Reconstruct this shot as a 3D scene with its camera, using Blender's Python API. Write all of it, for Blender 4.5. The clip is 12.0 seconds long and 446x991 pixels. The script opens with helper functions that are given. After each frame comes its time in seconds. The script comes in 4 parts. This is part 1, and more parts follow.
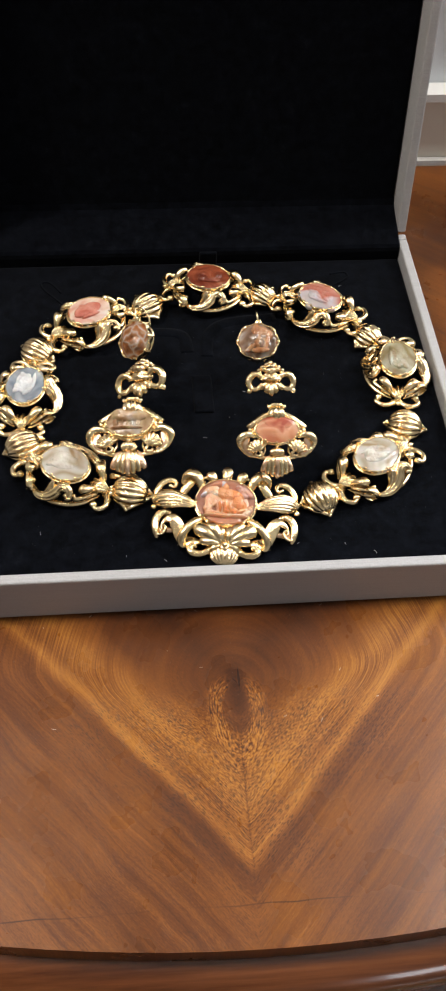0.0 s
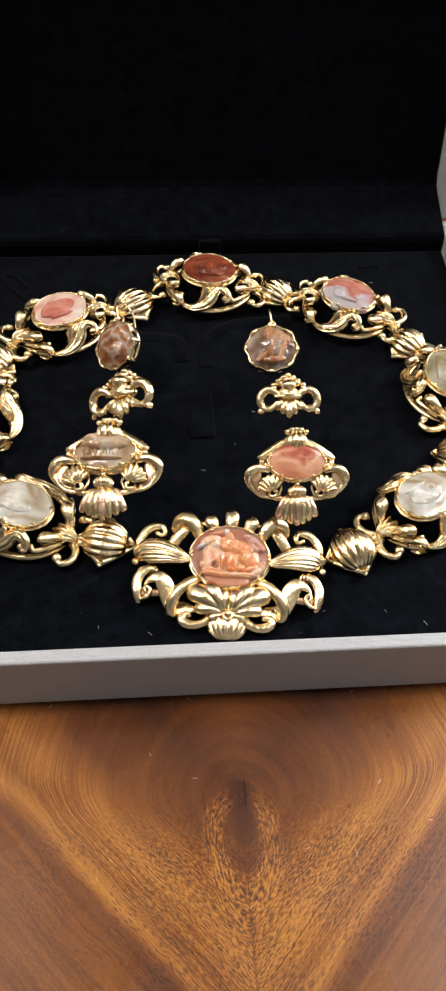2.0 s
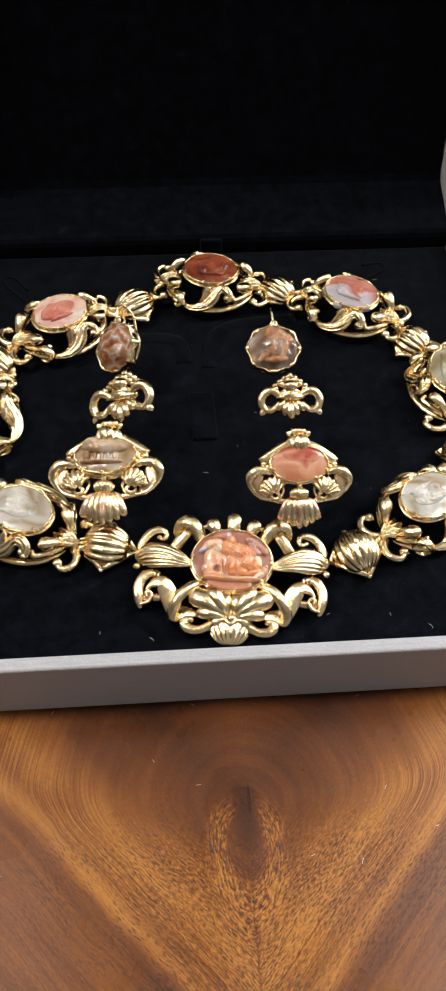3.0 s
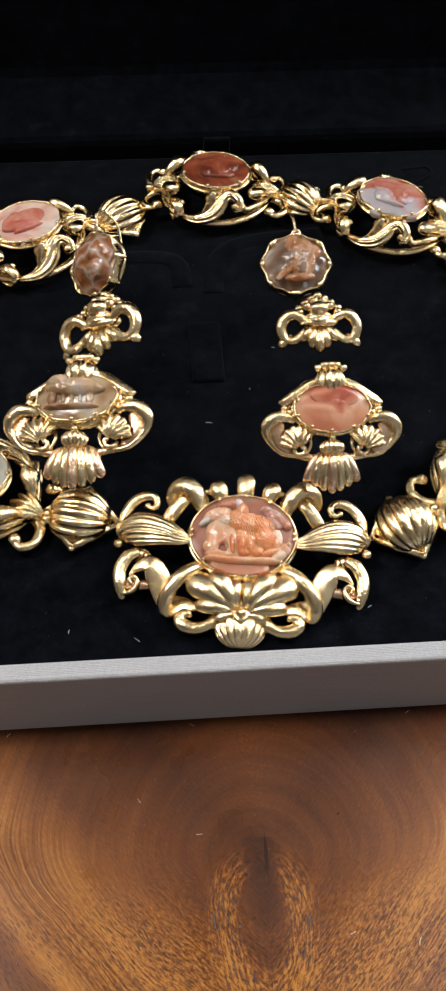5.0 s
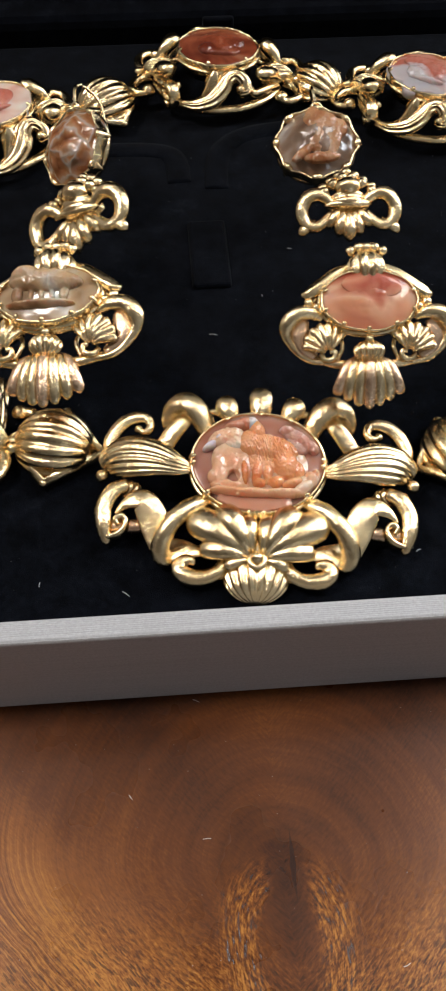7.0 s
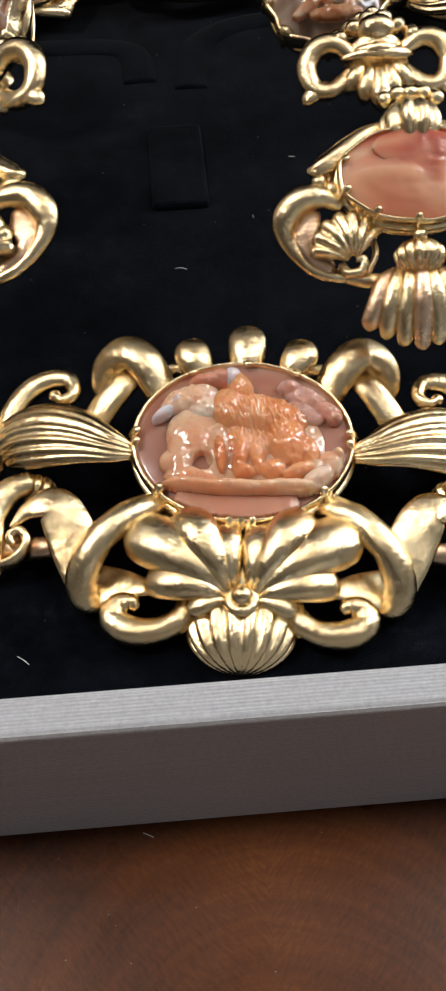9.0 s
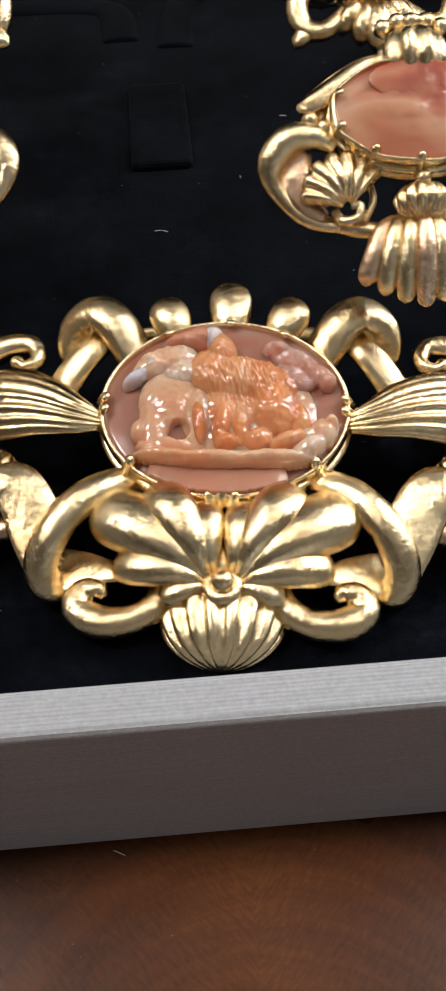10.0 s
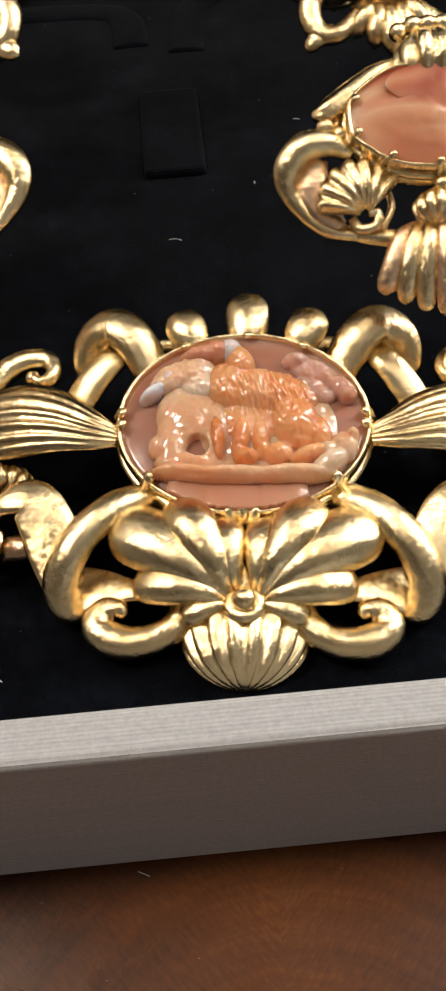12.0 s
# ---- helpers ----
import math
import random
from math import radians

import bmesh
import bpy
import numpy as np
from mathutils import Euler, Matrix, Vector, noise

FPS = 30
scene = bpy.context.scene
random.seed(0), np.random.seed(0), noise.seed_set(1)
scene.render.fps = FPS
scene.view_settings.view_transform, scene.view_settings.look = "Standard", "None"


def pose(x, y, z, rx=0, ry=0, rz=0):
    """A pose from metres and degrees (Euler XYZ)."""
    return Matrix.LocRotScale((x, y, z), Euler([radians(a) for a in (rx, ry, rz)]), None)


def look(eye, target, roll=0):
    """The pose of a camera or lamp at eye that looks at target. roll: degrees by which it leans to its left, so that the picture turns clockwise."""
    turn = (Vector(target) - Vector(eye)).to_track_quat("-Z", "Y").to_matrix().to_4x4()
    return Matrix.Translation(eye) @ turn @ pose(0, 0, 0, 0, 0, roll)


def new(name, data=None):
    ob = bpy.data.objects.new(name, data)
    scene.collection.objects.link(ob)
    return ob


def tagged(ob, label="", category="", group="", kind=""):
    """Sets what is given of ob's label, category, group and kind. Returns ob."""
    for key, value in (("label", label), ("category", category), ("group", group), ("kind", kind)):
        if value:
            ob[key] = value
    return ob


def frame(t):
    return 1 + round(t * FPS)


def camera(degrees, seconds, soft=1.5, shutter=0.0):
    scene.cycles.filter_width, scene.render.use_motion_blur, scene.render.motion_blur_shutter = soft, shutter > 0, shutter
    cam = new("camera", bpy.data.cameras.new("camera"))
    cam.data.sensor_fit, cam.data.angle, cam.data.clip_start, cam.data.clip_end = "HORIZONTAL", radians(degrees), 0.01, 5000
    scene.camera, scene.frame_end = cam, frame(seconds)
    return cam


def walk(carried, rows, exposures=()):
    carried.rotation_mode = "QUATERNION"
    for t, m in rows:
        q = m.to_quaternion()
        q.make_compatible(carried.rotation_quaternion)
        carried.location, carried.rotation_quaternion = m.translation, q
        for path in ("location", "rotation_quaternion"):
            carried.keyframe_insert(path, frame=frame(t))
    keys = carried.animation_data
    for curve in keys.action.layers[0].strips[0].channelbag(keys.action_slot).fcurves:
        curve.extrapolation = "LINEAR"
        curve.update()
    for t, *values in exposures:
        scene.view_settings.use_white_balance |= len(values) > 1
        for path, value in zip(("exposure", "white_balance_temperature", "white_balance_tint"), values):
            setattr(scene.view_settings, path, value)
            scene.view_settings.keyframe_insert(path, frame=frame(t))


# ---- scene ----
cam = camera(25.0, 12.0, 2.4)
# seconds, eye in metres, yaw, pitch, roll in degrees
PATH = [
    (0.0, -0.0334, -0.2259, 0.3737, -7.37, -52.22, 3.50),
    (0.5, -0.0335, -0.2236, 0.3684, -6.51, -51.73, 2.69),
    (1.0, -0.0387, -0.2163, 0.3653, -6.36, -51.61, 2.67),
    (1.5, -0.0308, -0.1829, 0.3285, -6.71, -50.79, 3.17),
    (2.0, -0.0251, -0.1547, 0.3001, -7.03, -51.26, 3.63),
    (2.5, -0.0230, -0.1569, 0.3076, -6.32, -51.44, 2.50),
    (4.5, -0.0159, -0.1088, 0.2396, -5.29, -52.63, 1.89),
    (5.0, -0.0153, -0.1046, 0.2344, -4.89, -53.29, 1.23),
    (5.5, -0.0144, -0.1037, 0.2289, -4.91, -53.68, 1.20),
    (6.0, -0.0140, -0.0996, 0.2115, -4.81, -53.74, 0.90),
    (6.5, -0.0127, -0.0898, 0.1907, -4.64, -53.83, 0.54),
    (7.0, -0.0153, -0.0855, 0.1851, -4.87, -53.90, 0.67),
    (7.5, -0.0120, -0.0748, 0.1747, -4.37, -54.91, 0.02),
    (9.5, -0.0038, -0.0413, 0.1087, -2.90, -50.43, -2.12),
    (10.0, -0.0027, -0.0402, 0.1068, -3.04, -50.69, -2.02),
    (10.5, -0.0024, -0.0402, 0.1082, -1.89, -50.52, -3.19),
    (11.0, -0.0019, -0.0398, 0.1070, -2.76, -51.15, -2.48),
    (11.5, -0.0026, -0.0379, 0.1074, -0.68, -50.80, -4.64),
    (12.0, -0.0029, -0.0377, 0.1068, -1.57, -50.81, -4.07),
]
walk(cam, [(t, pose(x, y, z, 90 + pitch, 0, yaw) @ pose(0, 0, 0, 0, 0, roll)) for t, x, y, z, yaw, pitch, roll in PATH],
     [(0.0, 0.53, 6400, 10), (2.7, 0.46, 6200, 10), (4.5, 0.28, 6150, 10), (7.5, 0.14, 6150, 10), (9.5, 0.06, 6100, 10), (10.5, 0.08, 6150, 10), (11.0, 0.14, 6500, 10), (12.0, 0.18, 6900, 10)])

# ---- light ----
world = bpy.data.worlds.new("room_air")
scene.world = world
world.use_nodes = True
wn = world.node_tree.nodes
wn["Background"].inputs[0].default_value = (0.75, 0.85, 1.0, 1)
wn["Background"].inputs[1].default_value = 0.35


def area(name, m, sx, sy, watts, colour):
    d = bpy.data.lights.new(name, "AREA")
    d.shape, d.size, d.size_y, d.energy, d.color = "RECTANGLE", sx, sy, watts, colour
    ob = new(name, d)
    ob.matrix_world = m
    return ob


FLOOR = -0.82
# overhead fill lamps, added where no source is known
FILL_LAMPS = ((-0.95, 0.17), (0.85, 0.17))
for (lx, ly), watts in zip(FILL_LAMPS, (20.0, 6.5)):
    area("added_fill_light", look((lx, ly, 1.655), (lx, ly + 0.001, 0.0)), 0.58, 0.28, watts, (1.0, 0.92, 0.82))
# daylight from the window in the wall behind, beyond the right end of the chest
area("window_light", look((1.02, 0.40, 0.68), (1.02, -0.6, 0.50)), 0.96, 0.96, 33, (0.90, 0.95, 1.0))

# a second window far behind the camera
area("far_window_light", look((1.60, -4.53, 0.50), (1.60, 0.0, 0.50)), 0.62, 0.92, 8, (0.92, 0.96, 1.0))


# ---- materials ----
def material(name, rough=0.5, metal=0.0, colour=(0.5, 0.5, 0.5)):
    m = bpy.data.materials.new(name)
    m.use_nodes = True
    b = m.node_tree.nodes["Principled BSDF"]
    b.inputs["Roughness"].default_value = rough
    b.inputs["Metallic"].default_value = metal
    b.inputs["Base Color"].default_value = (*colour, 1)
    return m, m.node_tree, b


def node(tree, kind, **values):
    n = tree.nodes.new(kind)
    for key, value in values.items():
        n.inputs[key].default_value = value
    return n


def ramp(tree, fac, stops):
    n = tree.nodes.new("ShaderNodeValToRGB")
    while len(n.color_ramp.elements) < len(stops):
        n.color_ramp.elements.new(0.5)
    for e, (p, c) in zip(n.color_ramp.elements, stops):
        e.position, e.color = p, (*c, 1)
    tree.links.new(fac, n.inputs[0])
    return n.outputs[0]


def calc(tree, op, a, b=0.0, c=None):
    n = tree.nodes.new("ShaderNodeMath")
    n.operation = op
    for i, v in enumerate((a, b) if c is None else (a, b, c)):
        if isinstance(v, (int, float)):
            n.inputs[i].default_value = v
        else:
            tree.links.new(v, n.inputs[i])
    return n.outputs[0]


def coords(tree, scale=(1, 1, 1)):
    tc = tree.nodes.new("ShaderNodeTexCoord")
    mp = tree.nodes.new("ShaderNodeMapping")
    mp.inputs["Scale"].default_value = scale
    tree.links.new(tc.outputs["Object"], mp.inputs[0])
    return mp.outputs[0]


def noise_of(tree, vec, scale, detail=4.0, rough=0.55):
    n = node(tree, "ShaderNodeTexNoise", Scale=scale, Detail=detail, Roughness=rough)
    tree.links.new(vec, n.inputs["Vector"])
    return n.outputs[0]


def bump(tree, bsdf, height, strength, dist):
    n = node(tree, "ShaderNodeBump", Strength=strength, Distance=dist)
    tree.links.new(height, n.inputs["Height"])
    tree.links.new(n.outputs[0], bsdf.inputs["Normal"])


def gold_material(name, colour, warm, rough):
    """Matt gilded metal: stippled, rubbed brighter in patches, with faint brushing."""
    m, t, b = material(name, rough, 1.0, colour)
    v = coords(t)
    fine = noise_of(t, v, 1500.0, 5.0, 0.7)
    broad = noise_of(t, v, 140.0, 4.0, 0.6)
    t.links.new(ramp(t, broad, [(0.3, warm), (0.62, colour)]), b.inputs["Base Color"])
    worn = calc(t, "ADD", calc(t, "MULTIPLY", broad, 0.20), calc(t, "MULTIPLY", fine, 0.16))
    t.links.new(calc(t, "ADD", worn, rough - 0.18), b.inputs["Roughness"])
    scratch = noise_of(t, coords(t, (1.0, 0.3, 1.0)), 2600.0, 3.0)
    dents = noise_of(t, v, 420.0, 2.0, 0.5)
    relief = calc(t, "ADD", calc(t, "MULTIPLY", fine, 0.7), calc(t, "MULTIPLY", scratch, 0.4))
    bump(t, b, calc(t, "ADD", relief, calc(t, "MULTIPLY", dents, 1.3)), 0.40, 0.0004)
    return m


GOLD = gold_material("matt_gold", (0.95, 0.765, 0.46), (0.84, 0.61, 0.32), 0.135)
ROSE_GOLD = gold_material("warm_gold", (0.92, 0.66, 0.44), (0.85, 0.54, 0.34), 0.23)


def agate_material(name, stops, scale=90.0, sub=0.6, tilt=0.0, clear=0.15):
    """Translucent stone; tilt lays its colours in zones across the stone instead of clouds."""
    m, t, b = material(name, 0.20, 0.0)
    v = coords(t)
    n = noise_of(t, v, scale * 0.62, 2.0, 0.5)
    n.node.inputs["Distortion"].default_value = 0.8
    if tilt:
        sep = t.nodes.new("ShaderNodeSeparateXYZ")
        t.links.new(v, sep.inputs[0])
        n = calc(t, "ADD", n, calc(t, "MULTIPLY", sep.outputs[1], tilt))
    t.links.new(ramp(t, n, stops), b.inputs["Base Color"])
    b.inputs["Subsurface Weight"].default_value = sub
    b.inputs["Subsurface Radius"].default_value = (0.0032, 0.0016, 0.0010)
    b.inputs["Subsurface Scale"].default_value = 1.0
    b.inputs["Transmission Weight"].default_value = clear
    b.inputs["IOR"].default_value = 1.54
    b.inputs["Coat Weight"].default_value = 0.25
    b.inputs["Coat Roughness"].default_value = 0.08
    bump(t, b, noise_of(t, v, 500.0, 3.0), 0.04, 0.0003)
    return m


def cell_agate(name, cell, ridge_colour, grey):
    """Stone carved into rounded dark cells with paler ridges between them."""
    m, t, b = material(name, 0.19, 0.0)
    v = coords(t)
    cells = node(t, "ShaderNodeTexVoronoi", Scale=150.0)
    cells.feature = "DISTANCE_TO_EDGE"
    bent = t.nodes.new("ShaderNodeVectorMath")
    bent.operation = "SCALE"
    bent.inputs["Scale"].default_value = 0.006
    swirl = noise_of(t, v, 170.0, 2.0)
    t.links.new(swirl.node.outputs["Color"], bent.inputs[0])
    moved = t.nodes.new("ShaderNodeVectorMath")
    t.links.new(v, moved.inputs[0])
    t.links.new(bent.outputs[0], moved.inputs[1])
    t.links.new(moved.outputs[0], cells.inputs["Vector"])
    hollow = calc(t, "MINIMUM", cells.outputs["Distance"], 0.36)
    col = ramp(t, hollow, [(0.03, (0.42, 0.32, 0.26)), (0.09, (0.36, 0.19, 0.10)), (0.17, ridge_colour), (0.34, cell)])
    mix = t.nodes.new("ShaderNodeMix")
    mix.data_type = "RGBA"
    t.links.new(calc(t, "MULTIPLY_ADD", noise_of(t, v, 110.0, 2.0), 6.0, -3.7), mix.inputs[0])
    mix.clamp_factor = True
    t.links.new(col, mix.inputs[6])
    mix.inputs[7].default_value = (*grey, 1)
    t.links.new(mix.outputs[2], b.inputs["Base Color"])
    b.inputs["Subsurface Weight"].default_value = 0.5
    b.inputs["Subsurface Radius"].default_value = (0.0010, 0.0004, 0.0002)
    b.inputs["Subsurface Scale"].default_value = 1.0
    b.inputs["Coat Weight"].default_value = 0.2
    bump(t, b, calc(t, "MULTIPLY", hollow, -2.2), 0.8, 0.0008)
    return m


PINK = agate_material("pink_agate", [(0.24, (0.60, 0.22, 0.12)), (0.38, (0.72, 0.35, 0.20)), (0.46, (0.78, 0.43, 0.27)), (0.53, (0.64, 0.24, 0.14)), (0.60, (0.46, 0.11, 0.065))], 100.0, 0.6, 30.0)
PINK_BASE = agate_material("dusky_pink_agate", [(0.3, (0.42, 0.15, 0.09)), (0.5, (0.54, 0.24, 0.16)), (0.7, (0.60, 0.36, 0.29))], 130.0, 0.6, 0.0, 0.34)
ROSY = agate_material("rosy_agate", [(0.3, (0.60, 0.25, 0.15)), (0.7, (0.70, 0.37, 0.26))], 60.0, 0.6, 0.0, 0.16)
PEACH = agate_material("peach_agate", [(0.32, (0.62, 0.20, 0.065)), (0.48, (0.76, 0.32, 0.13)), (0.60, (0.82, 0.42, 0.22)), (0.72, (0.84, 0.54, 0.38))], 150.0, 0.6, 0.0, 0.12)
PINK_TOP = agate_material("clear_pink_agate", [(0.32, (0.76, 0.36, 0.19)), (0.50, (0.84, 0.50, 0.31)), (0.68, (0.87, 0.63, 0.47))], 120.0, 0.6, 0.0, 0.22)
PALE_PEACH = agate_material("cream_agate", [(0.36, (0.82, 0.48, 0.30)), (0.52, (0.85, 0.58, 0.42)), (0.66, (0.86, 0.70, 0.60))], 150.0, 0.6, 0.0, 0.12)
MILKY = agate_material("milky_agate", [(0.36, (0.64, 0.33, 0.24)), (0.52, (0.72, 0.48, 0.42)), (0.66, (0.80, 0.72, 0.80))], 150.0, 0.6, 0.0, 0.26)
WHITISH = agate_material("whitish_agate", [(0.36, (0.74, 0.58, 0.55)), (0.60, (0.82, 0.80, 0.90))], 150.0, 0.6, 0.0, 0.16)
for stone in (PINK_TOP, PALE_PEACH, MILKY, WHITISH):
    stone.node_tree.nodes["Principled BSDF"].inputs["Roughness"].default_value = 0.10
for stone in (PEACH, PINK_TOP, PALE_PEACH, MILKY, WHITISH):
    stone.node_tree.nodes["Principled BSDF"].inputs["Coat Weight"].default_value = 0.6
    stone.node_tree.nodes["Principled BSDF"].inputs["Coat Roughness"].default_value = 0.03
PEACH.node_tree.nodes["Principled BSDF"].inputs["Roughness"].default_value = 0.11
RED = agate_material("red_carnelian", [(0.35, (0.14, 0.028, 0.014)), (0.55, (0.30, 0.075, 0.032)), (0.7, (0.36, 0.17, 0.09))], 130.0)
ROSE = agate_material("rose_agate", [(0.36, (0.68, 0.36, 0.28)), (0.48, (0.78, 0.56, 0.46)), (0.60, (0.82, 0.72, 0.64))], 110.0)
RED_GREY = agate_material("red_and_grey_agate", [(0.36, (0.50, 0.45, 0.46)), (0.44, (0.52, 0.34, 0.32)), (0.50, (0.48, 0.15, 0.10)), (0.70, (0.56, 0.26, 0.20))], 100.0, 0.6, 26.0)
GREY = agate_material("grey_agate", [(0.34, (0.34, 0.25, 0.14)), (0.43, (0.50, 0.45, 0.37)), (0.56, (0.66, 0.63, 0.57))], 90.0)
BLUE_GREY = agate_material("blue_grey_agate", [(0.36, (0.20, 0.23, 0.27)), (0.50, (0.34, 0.38, 0.43)), (0.62, (0.52, 0.56, 0.60))], 110.0)
OLIVE = agate_material("olive_grey_agate", [(0.36, (0.26, 0.20, 0.10)), (0.5, (0.40, 0.36, 0.25)), (0.64, (0.56, 0.54, 0.45))], 80.0)
SMOKY = agate_material("smoky_agate", [(0.36, (0.15, 0.085, 0.05)), (0.50, (0.30, 0.20, 0.14)), (0.64, (0.42, 0.38, 0.36))], 110.0, 0.5, 0.0, 0.15)
AMBER = agate_material("amber_agate", [(0.36, (0.34, 0.14, 0.055)), (0.52, (0.50, 0.27, 0.14)), (0.66, (0.56, 0.44, 0.36))], 130.0, 0.6, 0.0, 0.15)
BROWN = cell_agate("brown_agate", (0.17, 0.055, 0.016), (0.30, 0.12, 0.045), (0.36, 0.29, 0.27))
TAN = agate_material("tan_agate", [(0.36, (0.30, 0.17, 0.08)), (0.48, (0.52, 0.37, 0.22)), (0.62, (0.54, 0.51, 0.48))], 100.0)

VELVET, vt, vb = material("black_velvet", 0.95, 0.0, (0.006, 0.0065, 0.008))
vv = coords(vt)
vt.links.new(ramp(vt, noise_of(vt, vv, 170.0, 9.0, 0.82), [(0.40, (0.0003, 0.0005, 0.0012)), (0.58, (0.0022, 0.0029, 0.0050)), (0.80, (0.0120, 0.0134, 0.0180))]), vb.inputs["Base Color"])
vb.inputs["Specular IOR Level"].default_value = 0.03
vb.inputs["Sheen Weight"].default_value = 0.035
vb.inputs["Sheen Roughness"].default_value = 0.5
bump(vt, vb, noise_of(vt, vv, 5200.0, 2.0), 0.35, 0.0004)

CARD, ct, cb = material("silver_grey_paper", 0.45, 0.0, (0.62, 0.60, 0.59))
streak = noise_of(ct, coords(ct, (3.0, 260.0, 260.0)), 8.0, 5.0, 0.6)
grain = noise_of(ct, coords(ct), 1900.0, 3.0, 0.7)
tint = calc(ct, "ADD", calc(ct, "MULTIPLY", streak, 0.35), calc(ct, "MULTIPLY", grain, 0.65))
ct.links.new(ramp(ct, tint, [(0.32, (0.33, 0.322, 0.322)), (0.68, (0.46, 0.452, 0.455))]), cb.inputs["Base Color"])
cb.inputs["Specular IOR Level"].default_value = 0.30
# fine ribs pressed into the paper, running along the front
cs = ct.nodes.new("ShaderNodeSeparateXYZ")
ct.links.new(coords(ct), cs.inputs[0])
rib = calc(ct, "SINE", calc(ct, "MULTIPLY", calc(ct, "SUBTRACT", cs.outputs[1], cs.outputs[2]), 2 * math.pi / 0.00042))
bump(ct, cb, calc(ct, "ADD", calc(ct, "MULTIPLY", rib, 0.22), calc(ct, "ADD", calc(ct, "MULTIPLY", streak, 0.6), calc(ct, "MULTIPLY", grain, 0.5))), 0.42, 0.0003)

LINT = material("white_lint", 0.9, 0.0, (0.75, 0.74, 0.72))[0]


def veneer():
    """Crotch-figured mahogany: chevrons below a knot, dark pores along the grain, a crossbanded front edge."""
    m, t, b = material("figured_mahogany", 0.3)
    tc = t.nodes.new("ShaderNodeTexCoord")
    grown = t.nodes.new("ShaderNodeMapping")
    grown.inputs["Location"].default_value = (-0.0010, 0.0, 0.0)
    grown.inputs["Scale"].default_value = (0.95, 0.90, 1.0)
    t.links.new(tc.outputs["Object"], grown.inputs[0])
    spot = grown.outputs[0]
    warp = node(t, "ShaderNodeTexNoise", Scale=26.0, Detail=4.0)
    t.links.new(spot, warp.inputs["Vector"])
    sep = t.nodes.new("ShaderNodeSeparateXYZ")
    t.links.new(spot, sep.inputs[0])
    wv = calc(t, "MULTIPLY_ADD", warp.outputs[0], 0.007, -0.0035)
    x = calc(t, "ADD", sep.outputs[0], calc(t, "MULTIPLY", wv, 0.5))
    y = calc(t, "ADD", sep.outputs[1], wv)
    ax = calc(t, "ABSOLUTE", x)
    soft = calc(t, "SQRT", calc(t, "MULTIPLY_ADD", x, x, 0.000001))
    f = calc(t, "SUBTRACT", y, calc(t, "MULTIPLY", soft, 1.06))
    dx = calc(t, "MULTIPLY", x, 0.80)
    dy = calc(t, "MULTIPLY", calc(t, "ADD", y, 0.034), 0.70)
    oval = calc(t, "SQRT", calc(t, "ADD", calc(t, "MULTIPLY", dx, dx), calc(t, "MULTIPLY", dy, dy)))
    oval = calc(t, "MULTIPLY_ADD", oval, -1.15, -0.036)
    g = calc(t, "SMOOTH_MIN", f, oval, 0.012)
    along = calc(t, "ADD", ax, calc(t, "MULTIPLY", y, 1.06))
    side = calc(t, "SIGN", x)

    def grain(a, c, d):
        n = t.nodes.new("ShaderNodeCombineXYZ")
        t.links.new(calc(t, "MULTIPLY", g, a), n.inputs[0])
        t.links.new(calc(t, "MULTIPLY", along, c), n.inputs[1])
        t.links.new(calc(t, "MULTIPLY", side, d), n.inputs[2])
        return n.outputs[0]

    def near(level, width):
        return calc(t, "MAXIMUM", calc(t, "SUBTRACT", 1.0, calc(t, "MULTIPLY", calc(t, "ABSOLUTE", calc(t, "ADD", f, level)), 1.0 / width)), 0.0)

    def clamp(v):
        return calc(t, "MINIMUM", calc(t, "MAXIMUM", v, 0.0), 1.0)

    bands = noise_of(t, grain(150.0, 6.0, 0.0), 1.0, 5.0, 0.6)
    hair = noise_of(t, grain(1500.0, 60.0, 2.0), 1.0, 3.0, 0.6)
    cloud = noise_of(t, spot, 16.0, 3.0, 0.5)
    # the almond of coarse streaks round the smooth dark heart of the knot
    ex = calc(t, "MULTIPLY", calc(t, "ADD", x, 0.0006), 1.0 / 0.0125)
    ey = calc(t, "MULTIPLY", calc(t, "ADD", y, 0.0420), 1.0 / 0.0170)
    ey = calc(t, "MULTIPLY", ey, calc(t, "MULTIPLY_ADD", calc(t, "LESS_THAN", ey, 0.0), -0.35, 1.0))
    ring = calc(t, "SQRT", calc(t, "ADD", calc(t, "MULTIPLY", ex, ex), calc(t, "MULTIPLY", ey, ey)))
    round_it = calc(t, "ARCTAN2", calc(t, "ABSOLUTE", ex), ey)
    almond = calc(t, "MULTIPLY", clamp(calc(t, "MULTIPLY_ADD", ring, 6.0, -2.2)), clamp(calc(t, "MULTIPLY_ADD", ring, -3.2, 3.4)))
    almond = calc(t, "MULTIPLY", almond, clamp(calc(t, "MULTIPLY_ADD", ey, -2.4, 2.1)))
    rv = t.nodes.new("ShaderNodeCombineXYZ")
    t.links.new(calc(t, "MULTIPLY", ring, 15.0), rv.inputs[0])
    t.links.new(calc(t, "MULTIPLY", round_it, 3.2), rv.inputs[1])
    t.links.new(calc(t, "MULTIPLY", side, 5.0), rv.inputs[2])
    streaks = noise_of(t, rv.outputs[0], 1.6, 4.0, 0.65)
    hx = calc(t, "MULTIPLY", calc(t, "SUBTRACT", x, 0.0004), 1.0 / 0.0042)
    hy = calc(t, "MULTIPLY", calc(t, "ADD", y, 0.0350), 1.0 / 0.0125)
